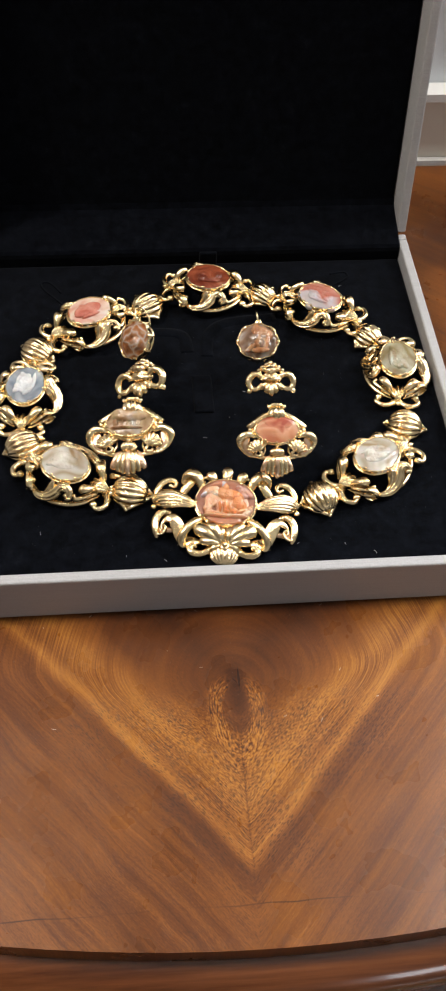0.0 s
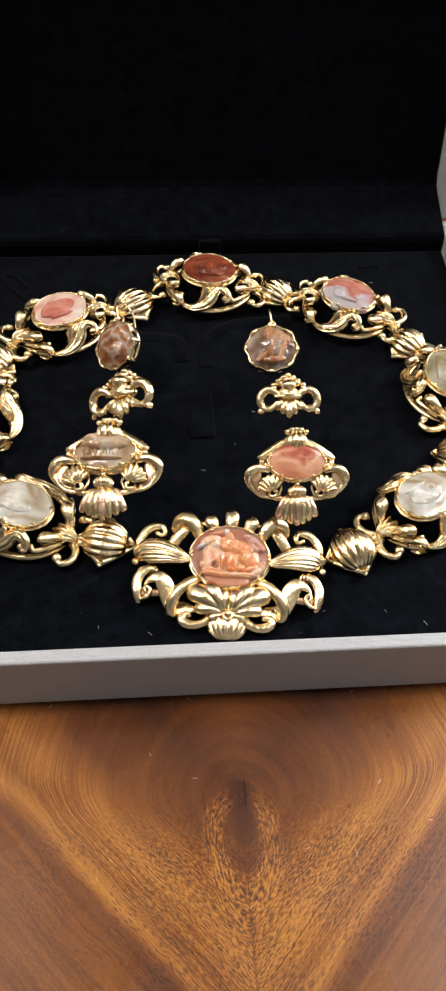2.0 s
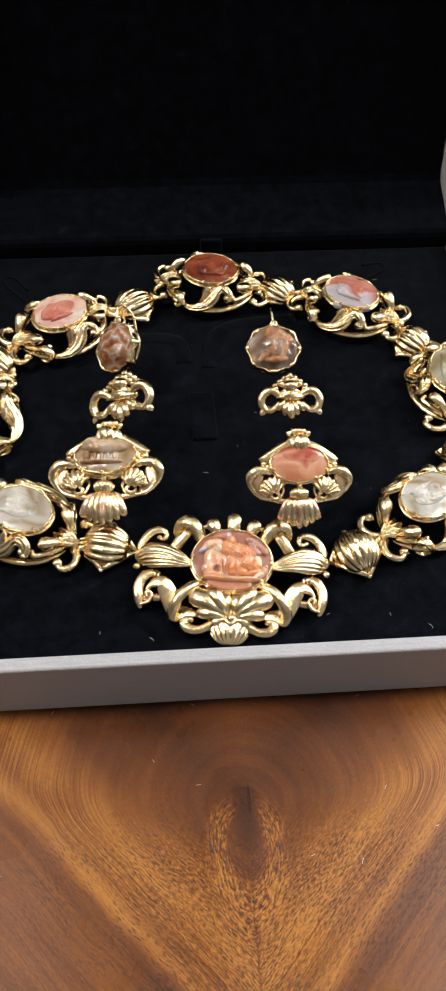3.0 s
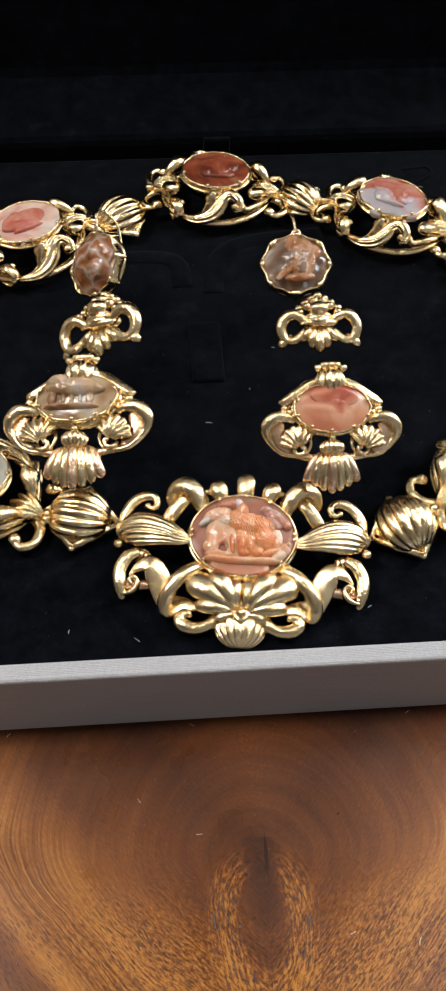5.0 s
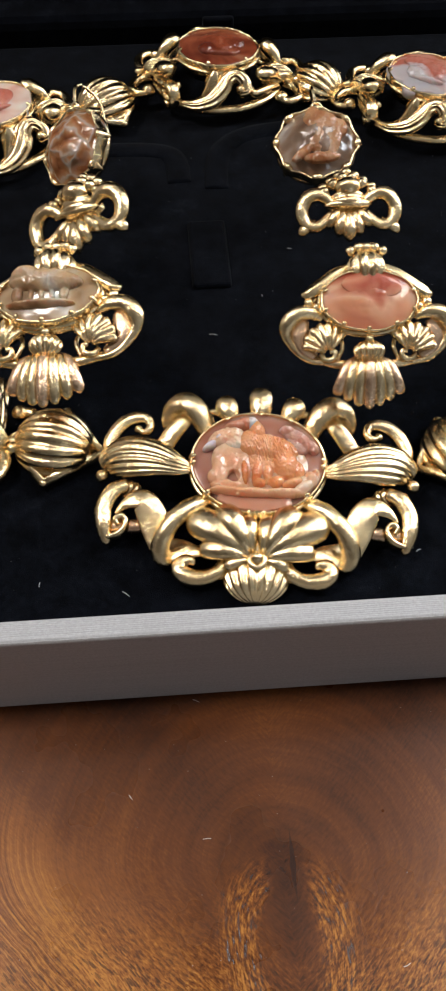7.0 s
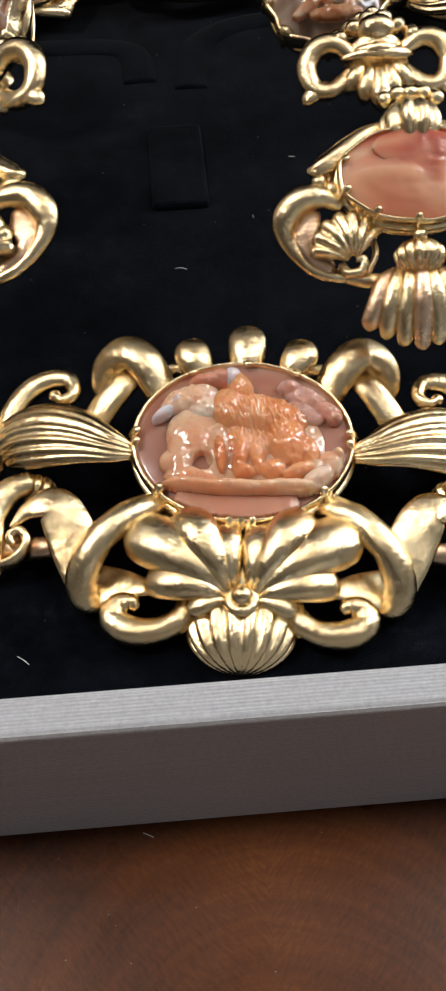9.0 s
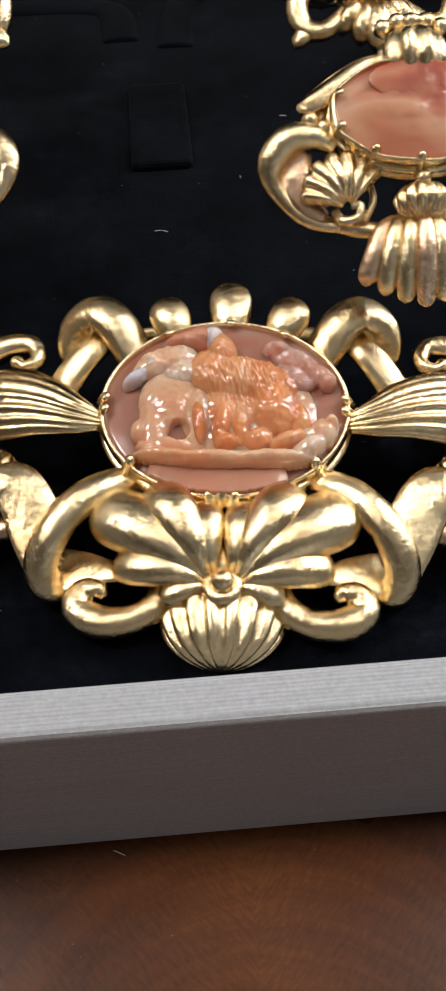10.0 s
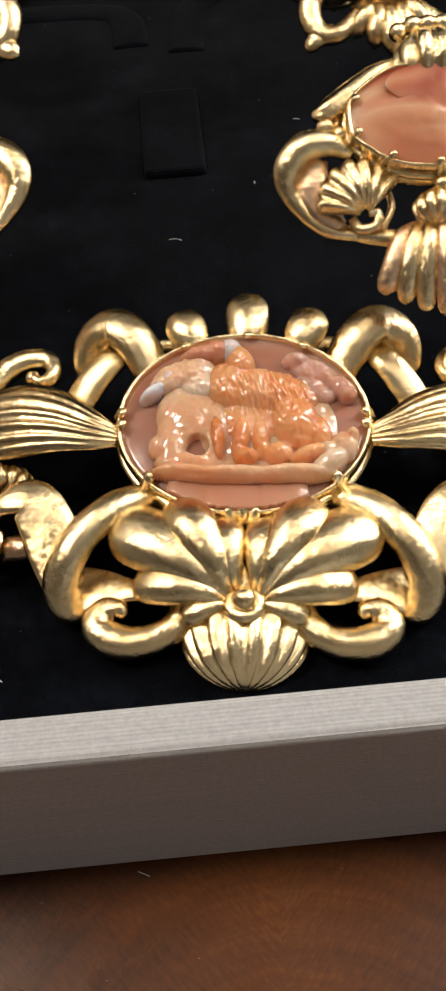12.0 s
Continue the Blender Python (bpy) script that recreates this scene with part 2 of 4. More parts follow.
    heart = clamp(calc(t, "MULTIPLY_ADD", calc(t, "ADD", calc(t, "MULTIPLY", hx, hx), calc(t, "MULTIPLY", hy, hy)), -0.9, 1.15))
    almond = calc(t, "MULTIPLY", almond, calc(t, "SUBTRACT", 1.0, heart))
    # arms of the chevron
    def arm_field(a, c, z):
        arm = t.nodes.new("ShaderNodeCombineXYZ")
        t.links.new(calc(t, "MULTIPLY", calc(t, "ADD", calc(t, "MULTIPLY", ax, 0.69), calc(t, "MULTIPLY", y, 0.73)), a), arm.inputs[0])
        t.links.new(calc(t, "MULTIPLY", calc(t, "SUBTRACT", calc(t, "MULTIPLY", y, 0.69), calc(t, "MULTIPLY", ax, 0.73)), c), arm.inputs[1])
        t.links.new(calc(t, "MULTIPLY", side, z), arm.inputs[2])
        return arm.outputs[0]

    fleck = noise_of(t, arm_field(650.0, 2300.0, 1.0), 1.0, 3.0, 0.75)
    low = clamp(calc(t, "MULTIPLY_ADD", y, -60.0, -1.9))
    inner = calc(t, "MULTIPLY", near(0.070, 0.030), low)
    tone = calc(t, "ADD", calc(t, "MULTIPLY", bands, 0.27), calc(t, "MULTIPLY", hair, 0.13))
    tone = calc(t, "ADD", tone, calc(t, "MULTIPLY_ADD", cloud, 0.30, 0.125))
    tone = calc(t, "ADD", tone, calc(t, "MULTIPLY", near(0.0965, 0.0060), 0.17))
    tone = calc(t, "ADD", tone, calc(t, "MULTIPLY", near(0.080, 0.018), 0.145))
    tone = calc(t, "ADD", tone, calc(t, "MULTIPLY", calc(t, "MULTIPLY", inner, calc(t, "SUBTRACT", fleck, 0.48)), 1.3))
    tone = calc(t, "ADD", tone, calc(t, "MULTIPLY", calc(t, "SUBTRACT", fleck, 0.5), 0.24))
    outer = clamp(calc(t, "MULTIPLY_ADD", f, -70.0, -6.4))
    stripes = noise_of(t, grain(420.0, 9.0, 6.0), 1.0, 5.0, 0.7)
    tone = calc(t, "ADD", tone, calc(t, "MULTIPLY", calc(t, "MULTIPLY", outer, calc(t, "SUBTRACT", stripes, 0.48)), 0.30))
    lines = noise_of(t, grain(2200.0, 25.0, 4.0), 1.0, 2.0, 0.6)
    tone = calc(t, "ADD", tone, calc(t, "MULTIPLY", calc(t, "MULTIPLY", near(0.086, 0.022), calc(t, "SUBTRACT", lines, 0.5)), 0.75))
    seam = calc(t, "MULTIPLY", clamp(calc(t, "MULTIPLY_ADD", ax, -1600.0, 1.0)), clamp(calc(t, "MULTIPLY_ADD", y, -300.0, -15.0)))
    tone = calc(t, "SUBTRACT", tone, calc(t, "MULTIPLY", calc(t, "MULTIPLY", seam, near(0.075, 0.035)), 0.16))
    tone = calc(t, "SUBTRACT", tone, calc(t, "MULTIPLY", near(0.108, 0.007), 0.02))
    tone = calc(t, "SUBTRACT", tone, calc(t, "MULTIPLY", near(0.030, 0.036), 0.15))
    tone = calc(t, "ADD", tone, calc(t, "MULTIPLY", calc(t, "MULTIPLY", almond, calc(t, "SUBTRACT", streaks, 0.45)), 1.8))
    tone = calc(t, "SUBTRACT", tone, calc(t, "MULTIPLY", heart, 0.07))
    split = calc(t, "ADD", calc(t, "MULTIPLY", calc(t, "ABSOLUTE", calc(t, "SUBTRACT", x, 0.0016)), 11.0), calc(t, "ABSOLUTE", calc(t, "ADD", y, 0.0300)))
    split = clamp(calc(t, "MULTIPLY_ADD", split, -150.0, 1.0))
    tone = calc(t, "SUBTRACT", tone, calc(t, "MULTIPLY", split, 0.4))
    col = ramp(t, tone, [(0.26, (0.028, 0.0076, 0.0022)), (0.42, (0.102, 0.0292, 0.0055)), (0.54, (0.190, 0.061, 0.0098)), (0.74, (0.395, 0.160, 0.028))])
    vor = node(t, "ShaderNodeTexVoronoi", Scale=1.0)
    t.links.new(arm_field(430.0, 1900.0, 3.0), vor.inputs["Vector"])
    where = noise_of(t, spot, 45.0, 3.0)
    size = calc(t, "MINIMUM", calc(t, "MULTIPLY_ADD", where, 0.55, 0.06), 0.35)
    pore = calc(t, "MULTIPLY", calc(t, "LESS_THAN", vor.outputs["Distance"], size), clamp(calc(t, "MULTIPLY_ADD", where, 3.0, -0.9)))
    sprinkle = calc(t, "MULTIPLY_ADD", near(0.080, 0.045), 0.8, 0.15)
    pore = calc(t, "MULTIPLY", calc(t, "MULTIPLY", pore, low), calc(t, "MULTIPLY", sprinkle, 1.8))
    pore = calc(t, "MAXIMUM", pore, calc(t, "MULTIPLY", almond, clamp(calc(t, "MULTIPLY_ADD", streaks, -9.0, 3.6))))
    pore = calc(t, "MULTIPLY", calc(t, "MINIMUM", calc(t, "MAXIMUM", pore, 0.0), 0.75), 0.8)
    # the joint of the crossbanding along the front edge
    joint = calc(t, "LESS_THAN", calc(t, "ABSOLUTE", calc(t, "ADD", sep.outputs[1], calc(t, "MULTIPLY_ADD", warp.outputs[0], 0.0040, 0.1093))), 0.00022)
    joint = calc(t, "MULTIPLY", joint, clamp(calc(t, "MULTIPLY_ADD", cloud, 6.0, -2.3)))
    dark = calc(t, "MAXIMUM", pore, calc(t, "MULTIPLY", joint, 0.75))
    mix = t.nodes.new("ShaderNodeMix")
    mix.data_type = "RGBA"
    t.links.new(dark, mix.inputs[0])
    t.links.new(col, mix.inputs[6])
    mix.inputs[7].default_value = (0.022, 0.007, 0.003, 1)
    t.links.new(mix.outputs[2], b.inputs["Base Color"])
    t.links.new(calc(t, "MULTIPLY_ADD", where, 0.22, 0.18), b.inputs["Roughness"])
    b.inputs["Specular IOR Level"].default_value = 0.40
    b.inputs["Coat Weight"].default_value = 0.22
    b.inputs["Coat Roughness"].default_value = 0.12
    bump(t, b, calc(t, "ADD", calc(t, "MULTIPLY", dark, -0.7), calc(t, "MULTIPLY", hair, 0.25)), 0.22, 0.0004)
    return m


VENEER = veneer()


def plain_wood(name, dark, light, scale=(2.0, 40.0, 40.0), rough=0.25):
    m, t, b = material(name, rough)
    v = coords(t, scale)
    n = noise_of(t, v, 5.0, 6.0, 0.6)
    t.links.new(ramp(t, n, [(0.3, dark), (0.7, light)]), b.inputs["Base Color"])
    b.inputs["Coat Weight"].default_value = 0.5
    b.inputs["Coat Roughness"].default_value = 0.06
    bump(t, b, n, 0.05, 0.0006)
    return m


MOULDING = plain_wood("dark_mahogany", (0.085, 0.024, 0.008), (0.24, 0.08, 0.026), rough=0.2)


def paint(name, colour, rough=0.6):
    m, t, b = material(name, rough)
    v = coords(t)
    low = tuple(c * 0.92 for c in colour)
    t.links.new(ramp(t, noise_of(t, v, 4.0, 6.0), [(0.3, low), (0.7, colour)]), b.inputs["Base Color"])
    bump(t, b, noise_of(t, v, 300.0, 3.0), 0.1, 0.001)
    return m


WALL = paint("blue_grey_wall_paint", (0.74, 0.78, 0.82))
DADO = paint("cream_dado_paint", (0.80, 0.74, 0.64))
WHITE = paint("white_gloss_paint", (0.78, 0.78, 0.77), 0.35)
# walls and ceiling out of view, toned down to cut bounced light
LOW_BOUNCE = paint("low_bounce_taupe", (0.24, 0.22, 0.20))
CEILING = paint("off_white_ceiling_paint", (0.50, 0.49, 0.47), 0.8)
BOARDS = plain_wood("oak_boards", (0.14, 0.08, 0.04), (0.30, 0.19, 0.10), (6.0, 60.0, 6.0), 0.4)


# ---- mesh helpers ----
def finish(bm, name, smooth=True):
    me = bpy.data.meshes.new(name)
    bmesh.ops.recalc_face_normals(bm, faces=bm.faces[:])
    for f in bm.faces:
        f.smooth = smooth
    bm.to_mesh(me)
    bm.free()
    return me


def part(name, bm, mat, parent=None, label="", smooth=True):
    """Links a bmesh, or a mesh made before, as one mesh object under its thing or part."""
    me = bm if isinstance(bm, bpy.types.Mesh) else finish(bm, name, smooth)
    if not me.materials:
        me.materials.append(mat)
    ob = new(name, me)
    ob.parent = parent
    if label:
        tagged(ob, label)
    return ob


def thing(name, m, label, category, group="", kind=""):
    ob = new(name)
    ob.empty_display_size = 0.01
    ob.matrix_world = m
    return tagged(ob, label, category, group, kind)


def box(bm, lo, hi, bevel=0.0, seg=2):
    c = [(a + b) / 2 for a, b in zip(lo, hi)]
    r = bmesh.ops.create_cube(bm, size=1.0, matrix=Matrix.Translation(c) @ Matrix.Diagonal([b - a for a, b in zip(lo, hi)] + [1]))
    if bevel:
        edges = list({e for v in r["verts"] for e in v.link_edges})
        bmesh.ops.bevel(bm, geom=edges, offset=bevel, segments=seg, affect="EDGES", profile=0.5)
    return bm


def glide(pts, steps, closed=False):
    """Points on a Catmull-Rom curve through pts."""
    n, out = len(pts), []
    last = n if closed else n - 1
    for i in range(last):
        p = [np.array(pts[(i + k) % n] if closed else pts[min(max(i + k, 0), n - 1)], float) for k in (-1, 0, 1, 2)]
        for s in range(steps):
            u = s / steps
            out.append(0.5 * (2 * p[1] + (p[2] - p[0]) * u + (2 * p[0] - 5 * p[1] + 4 * p[2] - p[3]) * u * u + (3 * p[1] - p[0] - 3 * p[2] + p[3]) * u ** 3))
    if not closed:
        out.append(np.array(pts[-1], float))
    return out


def skin(bm, rings, closed=False, caps=True):
    rows = [[bm.verts.new(v) for v in r] for r in rings]
    n = len(rows[0])
    for i in range(len(rows) if closed else len(rows) - 1):
        a, b = rows[i], rows[(i + 1) % len(rows)]
        for k in range(n):
            bm.faces.new((a[k], a[(k + 1) % n], b[(k + 1) % n], b[k]))
    if caps and not closed:
        bm.faces.new(rows[0][::-1])
        bm.faces.new(rows[-1])
    return bm


def sweep(bm, pts, n=10, steps=6, closed=False, flutes=0, depth=0.0):
    """A bar of changing size along rows of (x, y, z, half width, half height), in millimetres; flutes cut grooves along it."""
    line = glide(pts, steps, closed)
    rings, count = [], len(line)
    for i, p in enumerate(line):
        a = line[(i - 1) % count] if closed or i else p
        b = line[(i + 1) % count] if closed or i < count - 1 else p
        t = Vector(b[:3] - a[:3]).normalized()
        s = t.cross(Vector((0, 0, 1)))
        s = s.normalized() if s.length > 0.05 else Vector((1, 0, 0))
        u = s.cross(t)
        ring = []
        for k in range(n):
            g = 2 * math.pi * k / n
            w = 1 + depth * math.cos(flutes * g) if flutes else 1
            ring.append((Vector(p[:3]) + s * (max(p[3], 0.05) * math.cos(g) * w) + u * (max(p[4], 0.05) * math.sin(g) * w)) / 1000)
        rings.append(ring)
    return skin(bm, rings, closed)


def tube(bm, pts, r0, r1=None, n=10, steps=6, closed=False):
    """A round bar along points in millimetres, r0 at its start and r1 at its end."""
    r1, k = r0 if r1 is None else r1, max(len(pts) - 1, 1)
    return sweep(bm, [(*p, r0 + (r1 - r0) * i / k, r0 + (r1 - r0) * i / k) for i, p in enumerate(pts)], n, steps, closed)


def ball(bm, x, y, z, r, sx=1.0, sy=1.0, sz=1.0, n=14):
    bmesh.ops.create_uvsphere(bm, u_segments=n, v_segments=max(n * 2 // 3, 6), radius=r / 1000,
                              matrix=Matrix.Translation((x / 1000, y / 1000, z / 1000)) @ Matrix.Diagonal((sx, sy, sz, 1)))
    return bm


def melon(bm, x, y, z, a, b, h, ribs, m=None, deep=0.09, lat=12, per=6):
    """A ribbed dome whose ribs run from pole to pole along y."""
    m = m or Matrix()
    cols = ribs * per
    rows = []
    for i in range(lat + 1):
        la = math.pi * (i / lat - 0.5) * 0.985
        row = []
        for k in range(cols + 1):
            ph = math.pi * (k / cols - 0.5)
            w = 1 + deep * (abs(math.cos(math.pi * k / per)) ** 0.7 * 2 - 1) * math.cos(la) ** 0.4
            row.append((a * math.cos(la) * math.sin(ph) * w, b * math.sin(la), h * math.cos(la) * math.cos(ph) * w))
        row.append((0, b * math.sin(la), -0.3))
        rows.append([(m @ Vector((x + p[0], y + p[1], z + p[2]))) / 1000 for p in row])
    return skin(bm, rows)


def fan(bm, m, length, spread, height, ribs, start=0.12, deep=0.7, per=6, rows=10, curl=0.0, thick=0.8):
    """A scallop that opens along +y from its root at the origin of m (millimetres): ribs, a scalloped rim, a domed back."""
    cols = ribs * per
    top, low = [], []
    for i in range(rows + 1):
        v = start + (1 - start) * i / rows
        ra, rb = [], []
        for k in range(cols + 1):
            u = 2 * k / cols - 1
            rib = abs(math.sin(math.pi * k / per)) ** 0.7
            r = length * v * (1 - 0.16 * u * u) * (1 + 0.07 * (rib - 0.5) * v)
            th = radians(spread) * u
            z = height * math.sin(math.pi * min(v ** 0.8, 1.0) * 0.93) * (1 - 0.45 * u * u) + deep * rib * v ** 0.7 - curl * v * v
            ra.append(m @ Vector((r * math.sin(th), r * math.cos(th), z)) / 1000)
            rb.append(m @ Vector((r * math.sin(th) * 0.97, r * math.cos(th) * 0.97, z * 0.55 - thick)) / 1000)
        top.append(ra)
        low.append(rb[::-1])
    return skin(bm, [a + b for a, b in zip(top, low)])


def creased_petal(bm, x0, y0, z0, x1, y1, z1, w, lift, h=0.55, folds=5):
    """A petal like the plain one, with creases running along it."""
    f = lambda k: (x0 + (x1 - x0) * k, y0 + (y1 - y0) * k, z0 + (z1 - z0) * k + lift * math.sin(math.pi * k))
    return sweep(bm, [(*f(0), w * 0.25, w * 0.25), (*f(0.3), w * 0.6, w * h * 0.8), (*f(0.62), w * 0.95, w * h), (*f(0.84), w, w * h), (*f(0.96), w * 0.7, w * h * 0.7), (*f(1.0), w * 0.2, w * 0.2)], 40, 5, flutes=folds * 2, depth=0.08)


def petal(bm, x0, y0, z0, x1, y1, z1, w, lift, n=10, h=0.55):
    """A rounded lobe from one point to another (millimetres), widest beyond its middle."""
    f = lambda k: (x0 + (x1 - x0) * k, y0 + (y1 - y0) * k, z0 + (z1 - z0) * k + lift * math.sin(math.pi * k))
    return sweep(bm, [(*f(0), w * 0.25, w * 0.25), (*f(0.3), w * 0.7, w * h), (*f(0.65), w, w * h * 1.1), (*f(0.88), w * 0.75, w * h * 0.9), (*f(1.0), w * 0.12, w * 0.12)], n, 4)


def oval_ring(bm, rx, ry, z, w, h, n=8, count=28, wave=0.0, waves=0):
    pts = []
    for i in range(count):
        a = 2 * math.pi * i / count
        k = 1 + wave * math.cos(waves * a)
        pts.append((rx * k * math.cos(a), ry * k * math.sin(a), z, w, h))
    return sweep(bm, pts, n, 2, True)


def cabochon(bm, rx, ry, z, height, relief=(), grain=0.0, seed=0, rings=22, seg=56, power=2.0, uneven=0.0):
    """An oval stone with a low dome; relief rows of (x, y, rx, ry, height) raise soft plain lumps on it."""
    rows = []
    for i in range(1, rings + 1):
        r = i / rings
        row = []
        for k in range(seg):
            a = 2 * math.pi * k / seg
            k2 = 1 + uneven * r * noise.noise(Vector((2.2 * math.cos(a), 2.2 * math.sin(a), seed * 5.7)))
            x, y = rx * r * math.cos(a) * k2, ry * r * math.sin(a) * k2
            up = height * (1 - r ** power)
            for lx, ly, lw, lh, lz in relief:
                q = ((x - lx) / lw) ** 2 + ((y - ly) / lh) ** 2
                up += lz / (1 + q * q * q)
            edge = min(1.0, (1 - r) * 6)
            if grain:
                up += edge * grain * noise.noise(Vector((x * 0.45, y * 0.45, seed * 7.3))) + edge * grain * 0.45 * noise.noise(Vector((x * 1.3, y * 1.3, seed * 3.1)))
            row.append(Vector((x, y, z + up)) / 1000)
        rows.append(row)
    rim = [Vector((v.x, v.y, (z - 2.0) / 1000)) for v in rows[-1]]
    return skin(bm, rows + [rim])


def carve(rows, base, fine=0.1, hatch=0.0, step=0.16, half=(12.0, 9.8), seed=1):
    """A raised relief of soft plain masses on an oval stone: rows of (x, y, rx, ry, turn, height) in millimetres; a height below nought cuts a hollow."""
    bm = bmesh.new()
    nx, ny = int(half[0] / step), int(half[1] / step)
    grid = {}
    for i in range(-nx, nx + 1):
        for j in range(-ny, ny + 1):
            x, y = i * step, j * step
            if (x / half[0]) ** 2 + (y / half[1]) ** 2 > 1:
                continue
            h = 0.0
            for lx, ly, rx, ry, turn, lz in rows:
                c, sn = math.cos(radians(turn)), math.sin(radians(turn))
                u, v = (x - lx) * c + (y - ly) * sn, (y - ly) * c - (x - lx) * sn
                q = (u / rx) ** 2 + (v / ry) ** 2
                if q < 1 and lz > 0:
                    h = max(h, lz * 1.25 * (1 - q) ** 0.4)
                elif q < 1:
                    h = max(h + lz * (1 - q) ** 0.4, 0.0)
            if h > 0.12:
                wob = fine * (noise.noise(Vector((x * 0.8, y * 0.8, seed))) + 0.6 * noise.noise(Vector((x * 2.2, y * 2.2, seed + 9))))
                wob += hatch * 1.6 * noise.noise(Vector((x * 3.6 + y * 1.2, y * 0.9 - x * 0.3, 4))) * max(0.0, 1 - ((x - 2.2) / 5.5) ** 2 - ((y - 2.2) / 3.6) ** 2)
                grid[i, j] = bm.verts.new(Vector((x, y, base + h + wob * min(1, h))) / 1000)
    for (i, j), v in grid.items():
        ring = [grid.get(k) for k in ((i, j), (i + 1, j), (i + 1, j + 1), (i, j + 1))]
        if all(ring):
            bm.faces.new(ring)
    bmesh.ops.delete(bm, geom=[v for v in bm.verts if not v.link_faces], context="VERTS")
    edge = [e for e in bm.edges if len(e.link_faces) == 1]
    made = bmesh.ops.extrude_edge_only(bm, edges=edge)["geom"]
    for v in made:
        if isinstance(v, bmesh.types.BMVert):
            v.co.z = (base - 0.3) / 1000
    return bm


# ---- the chest of drawers and the room ----
def bow(x, back=0.0):
    """The y of the bowed front edge."""
    return -0.1390 + back + 0.82 * (x - 0.009) ** 2 / (1 + 0.5 * abs(x))


def strip_profile(profile, half=0.46, count=48):
    """A moulding along the bowed front: rows of (forward, height) in metres."""
    bm = bmesh.new()
    rings = []
    for i in range(count + 1):
        x = -half + 2 * half * i / count
        rings.append([Vector((x, bow(x) - f, z)) for f, z in profile])
    return skin(bm, rings)


chest = thing("chest_of_drawers", pose(0, 0, 0), "bow-fronted mahogany chest with a polished figured veneer top", "chest")
bm = bmesh.new()
N = 64
for z in (0.0, -0.012):
    front = [bm.verts.new((-0.46 + 0.92 * i / N, bow(-0.46 + 0.92 * i / N), z)) for i in range(N + 1)]
    back = [bm.verts.new((0.46, 0.3215, z)), bm.verts.new((-0.46, 0.3215, z))]
    bm.faces.new(front + back)
bm.verts.ensure_lookup_table()
half = len(bm.verts) // 2
for i in range(half):
    j = (i + 1) % half
    bm.faces.new((bm.verts[i], bm.verts[j], bm.verts[half + j], bm.verts[half + i]))
edges = [e for e in bm.edges if e.verts[0].co.z > -0.001 and e.verts[1].co.z > -0.001]
bmesh.ops.bevel(bm, geom=edges, offset=0.002, segments=3, affect="EDGES")
part("top", bm, VENEER, chest, "figured mahogany veneer with a chevron grain", smooth=False)
bead = [(0.001, -0.0125), (0.004, -0.0135), (0.008, -0.016), (0.012, -0.020), (0.014, -0.026), (0.012, -0.032), (0.007, -0.036), (0.0, -0.038), (-0.02, -0.038), (-0.02, -0.0125)]
part("moulding", strip_profile(bead), MOULDING, chest, "dark polished rounded moulding under the top")
bead2 = [(0.0, -0.039), (0.018, -0.0395), (0.024, -0.043), (0.026, -0.049), (0.023, -0.055), (0.0, -0.058), (-0.02, -0.058), (-0.02, -0.039)]
part("lower_moulding", strip_profile(bead2), MOULDING, chest)
part("front", strip_profile([(0.004, -0.0585), (0.004, FLOOR + 0.08), (-0.03, FLOOR + 0.08), (-0.03, -0.0585)]), MOULDING, chest, smooth=False)
part("carcase", box(bmesh.new(), (-0.44, 0.06, FLOOR), (0.44, 0.32, -0.0125), 0.003), MOULDING, chest, smooth=False)


def slab(name, lo, hi, mat, label, category):
    ob = part(name, box(bmesh.new(), lo, hi), mat, smooth=False)
    return tagged(ob, label, category, kind="structure")


slab("floor", (-2.2, -4.5, FLOOR - 0.1), (2.2, 0.5, FLOOR), BOARDS, "worn brown oak floor boards", "floor")
slab("ceiling", (-2.2, -4.5, 1.70), (2.2, 0.5, 1.80), CEILING, "plain off-white painted ceiling", "ceiling")
for nm, lo, hi in (("wall_north", (-2.2, 0.3345, FLOOR), (0.5, 0.5, 1.70)), ("wall_north_right", (1.54, 0.3345, FLOOR), (2.2, 0.5, 1.70)),
                   ("wall_north_low", (0.5, 0.3345, FLOOR), (1.54, 0.5, 0.16)), ("wall_north_high", (0.5, 0.3345, 1.20), (1.54, 0.5, 1.70))):
    slab(nm, lo, hi, WALL, "blue-grey painted wall behind the chest", "wall")
slab("dado", (-2.19, 0.3265, FLOOR), (2.19, 0.3343, 0.043), DADO, "cream painted dado panelling", "dado")
slab("dado_rail", (-2.19, 0.3205, 0.0435), (2.19, 0.3341, 0.0485), WHITE, "narrow white painted dado rail", "trim")
# unseen far and side walls, dark so little light returns to the box front
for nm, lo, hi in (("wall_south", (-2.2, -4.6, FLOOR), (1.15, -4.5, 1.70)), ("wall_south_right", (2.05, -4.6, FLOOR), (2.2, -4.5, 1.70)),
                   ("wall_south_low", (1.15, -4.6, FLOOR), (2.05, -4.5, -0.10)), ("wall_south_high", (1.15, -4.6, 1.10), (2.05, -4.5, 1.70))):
    slab(nm, lo, hi, LOW_BOUNCE, "unseen taupe wall, kept dark to cut bounced light", "wall")
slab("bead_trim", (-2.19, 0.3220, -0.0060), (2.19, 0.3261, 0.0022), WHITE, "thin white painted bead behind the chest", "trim")
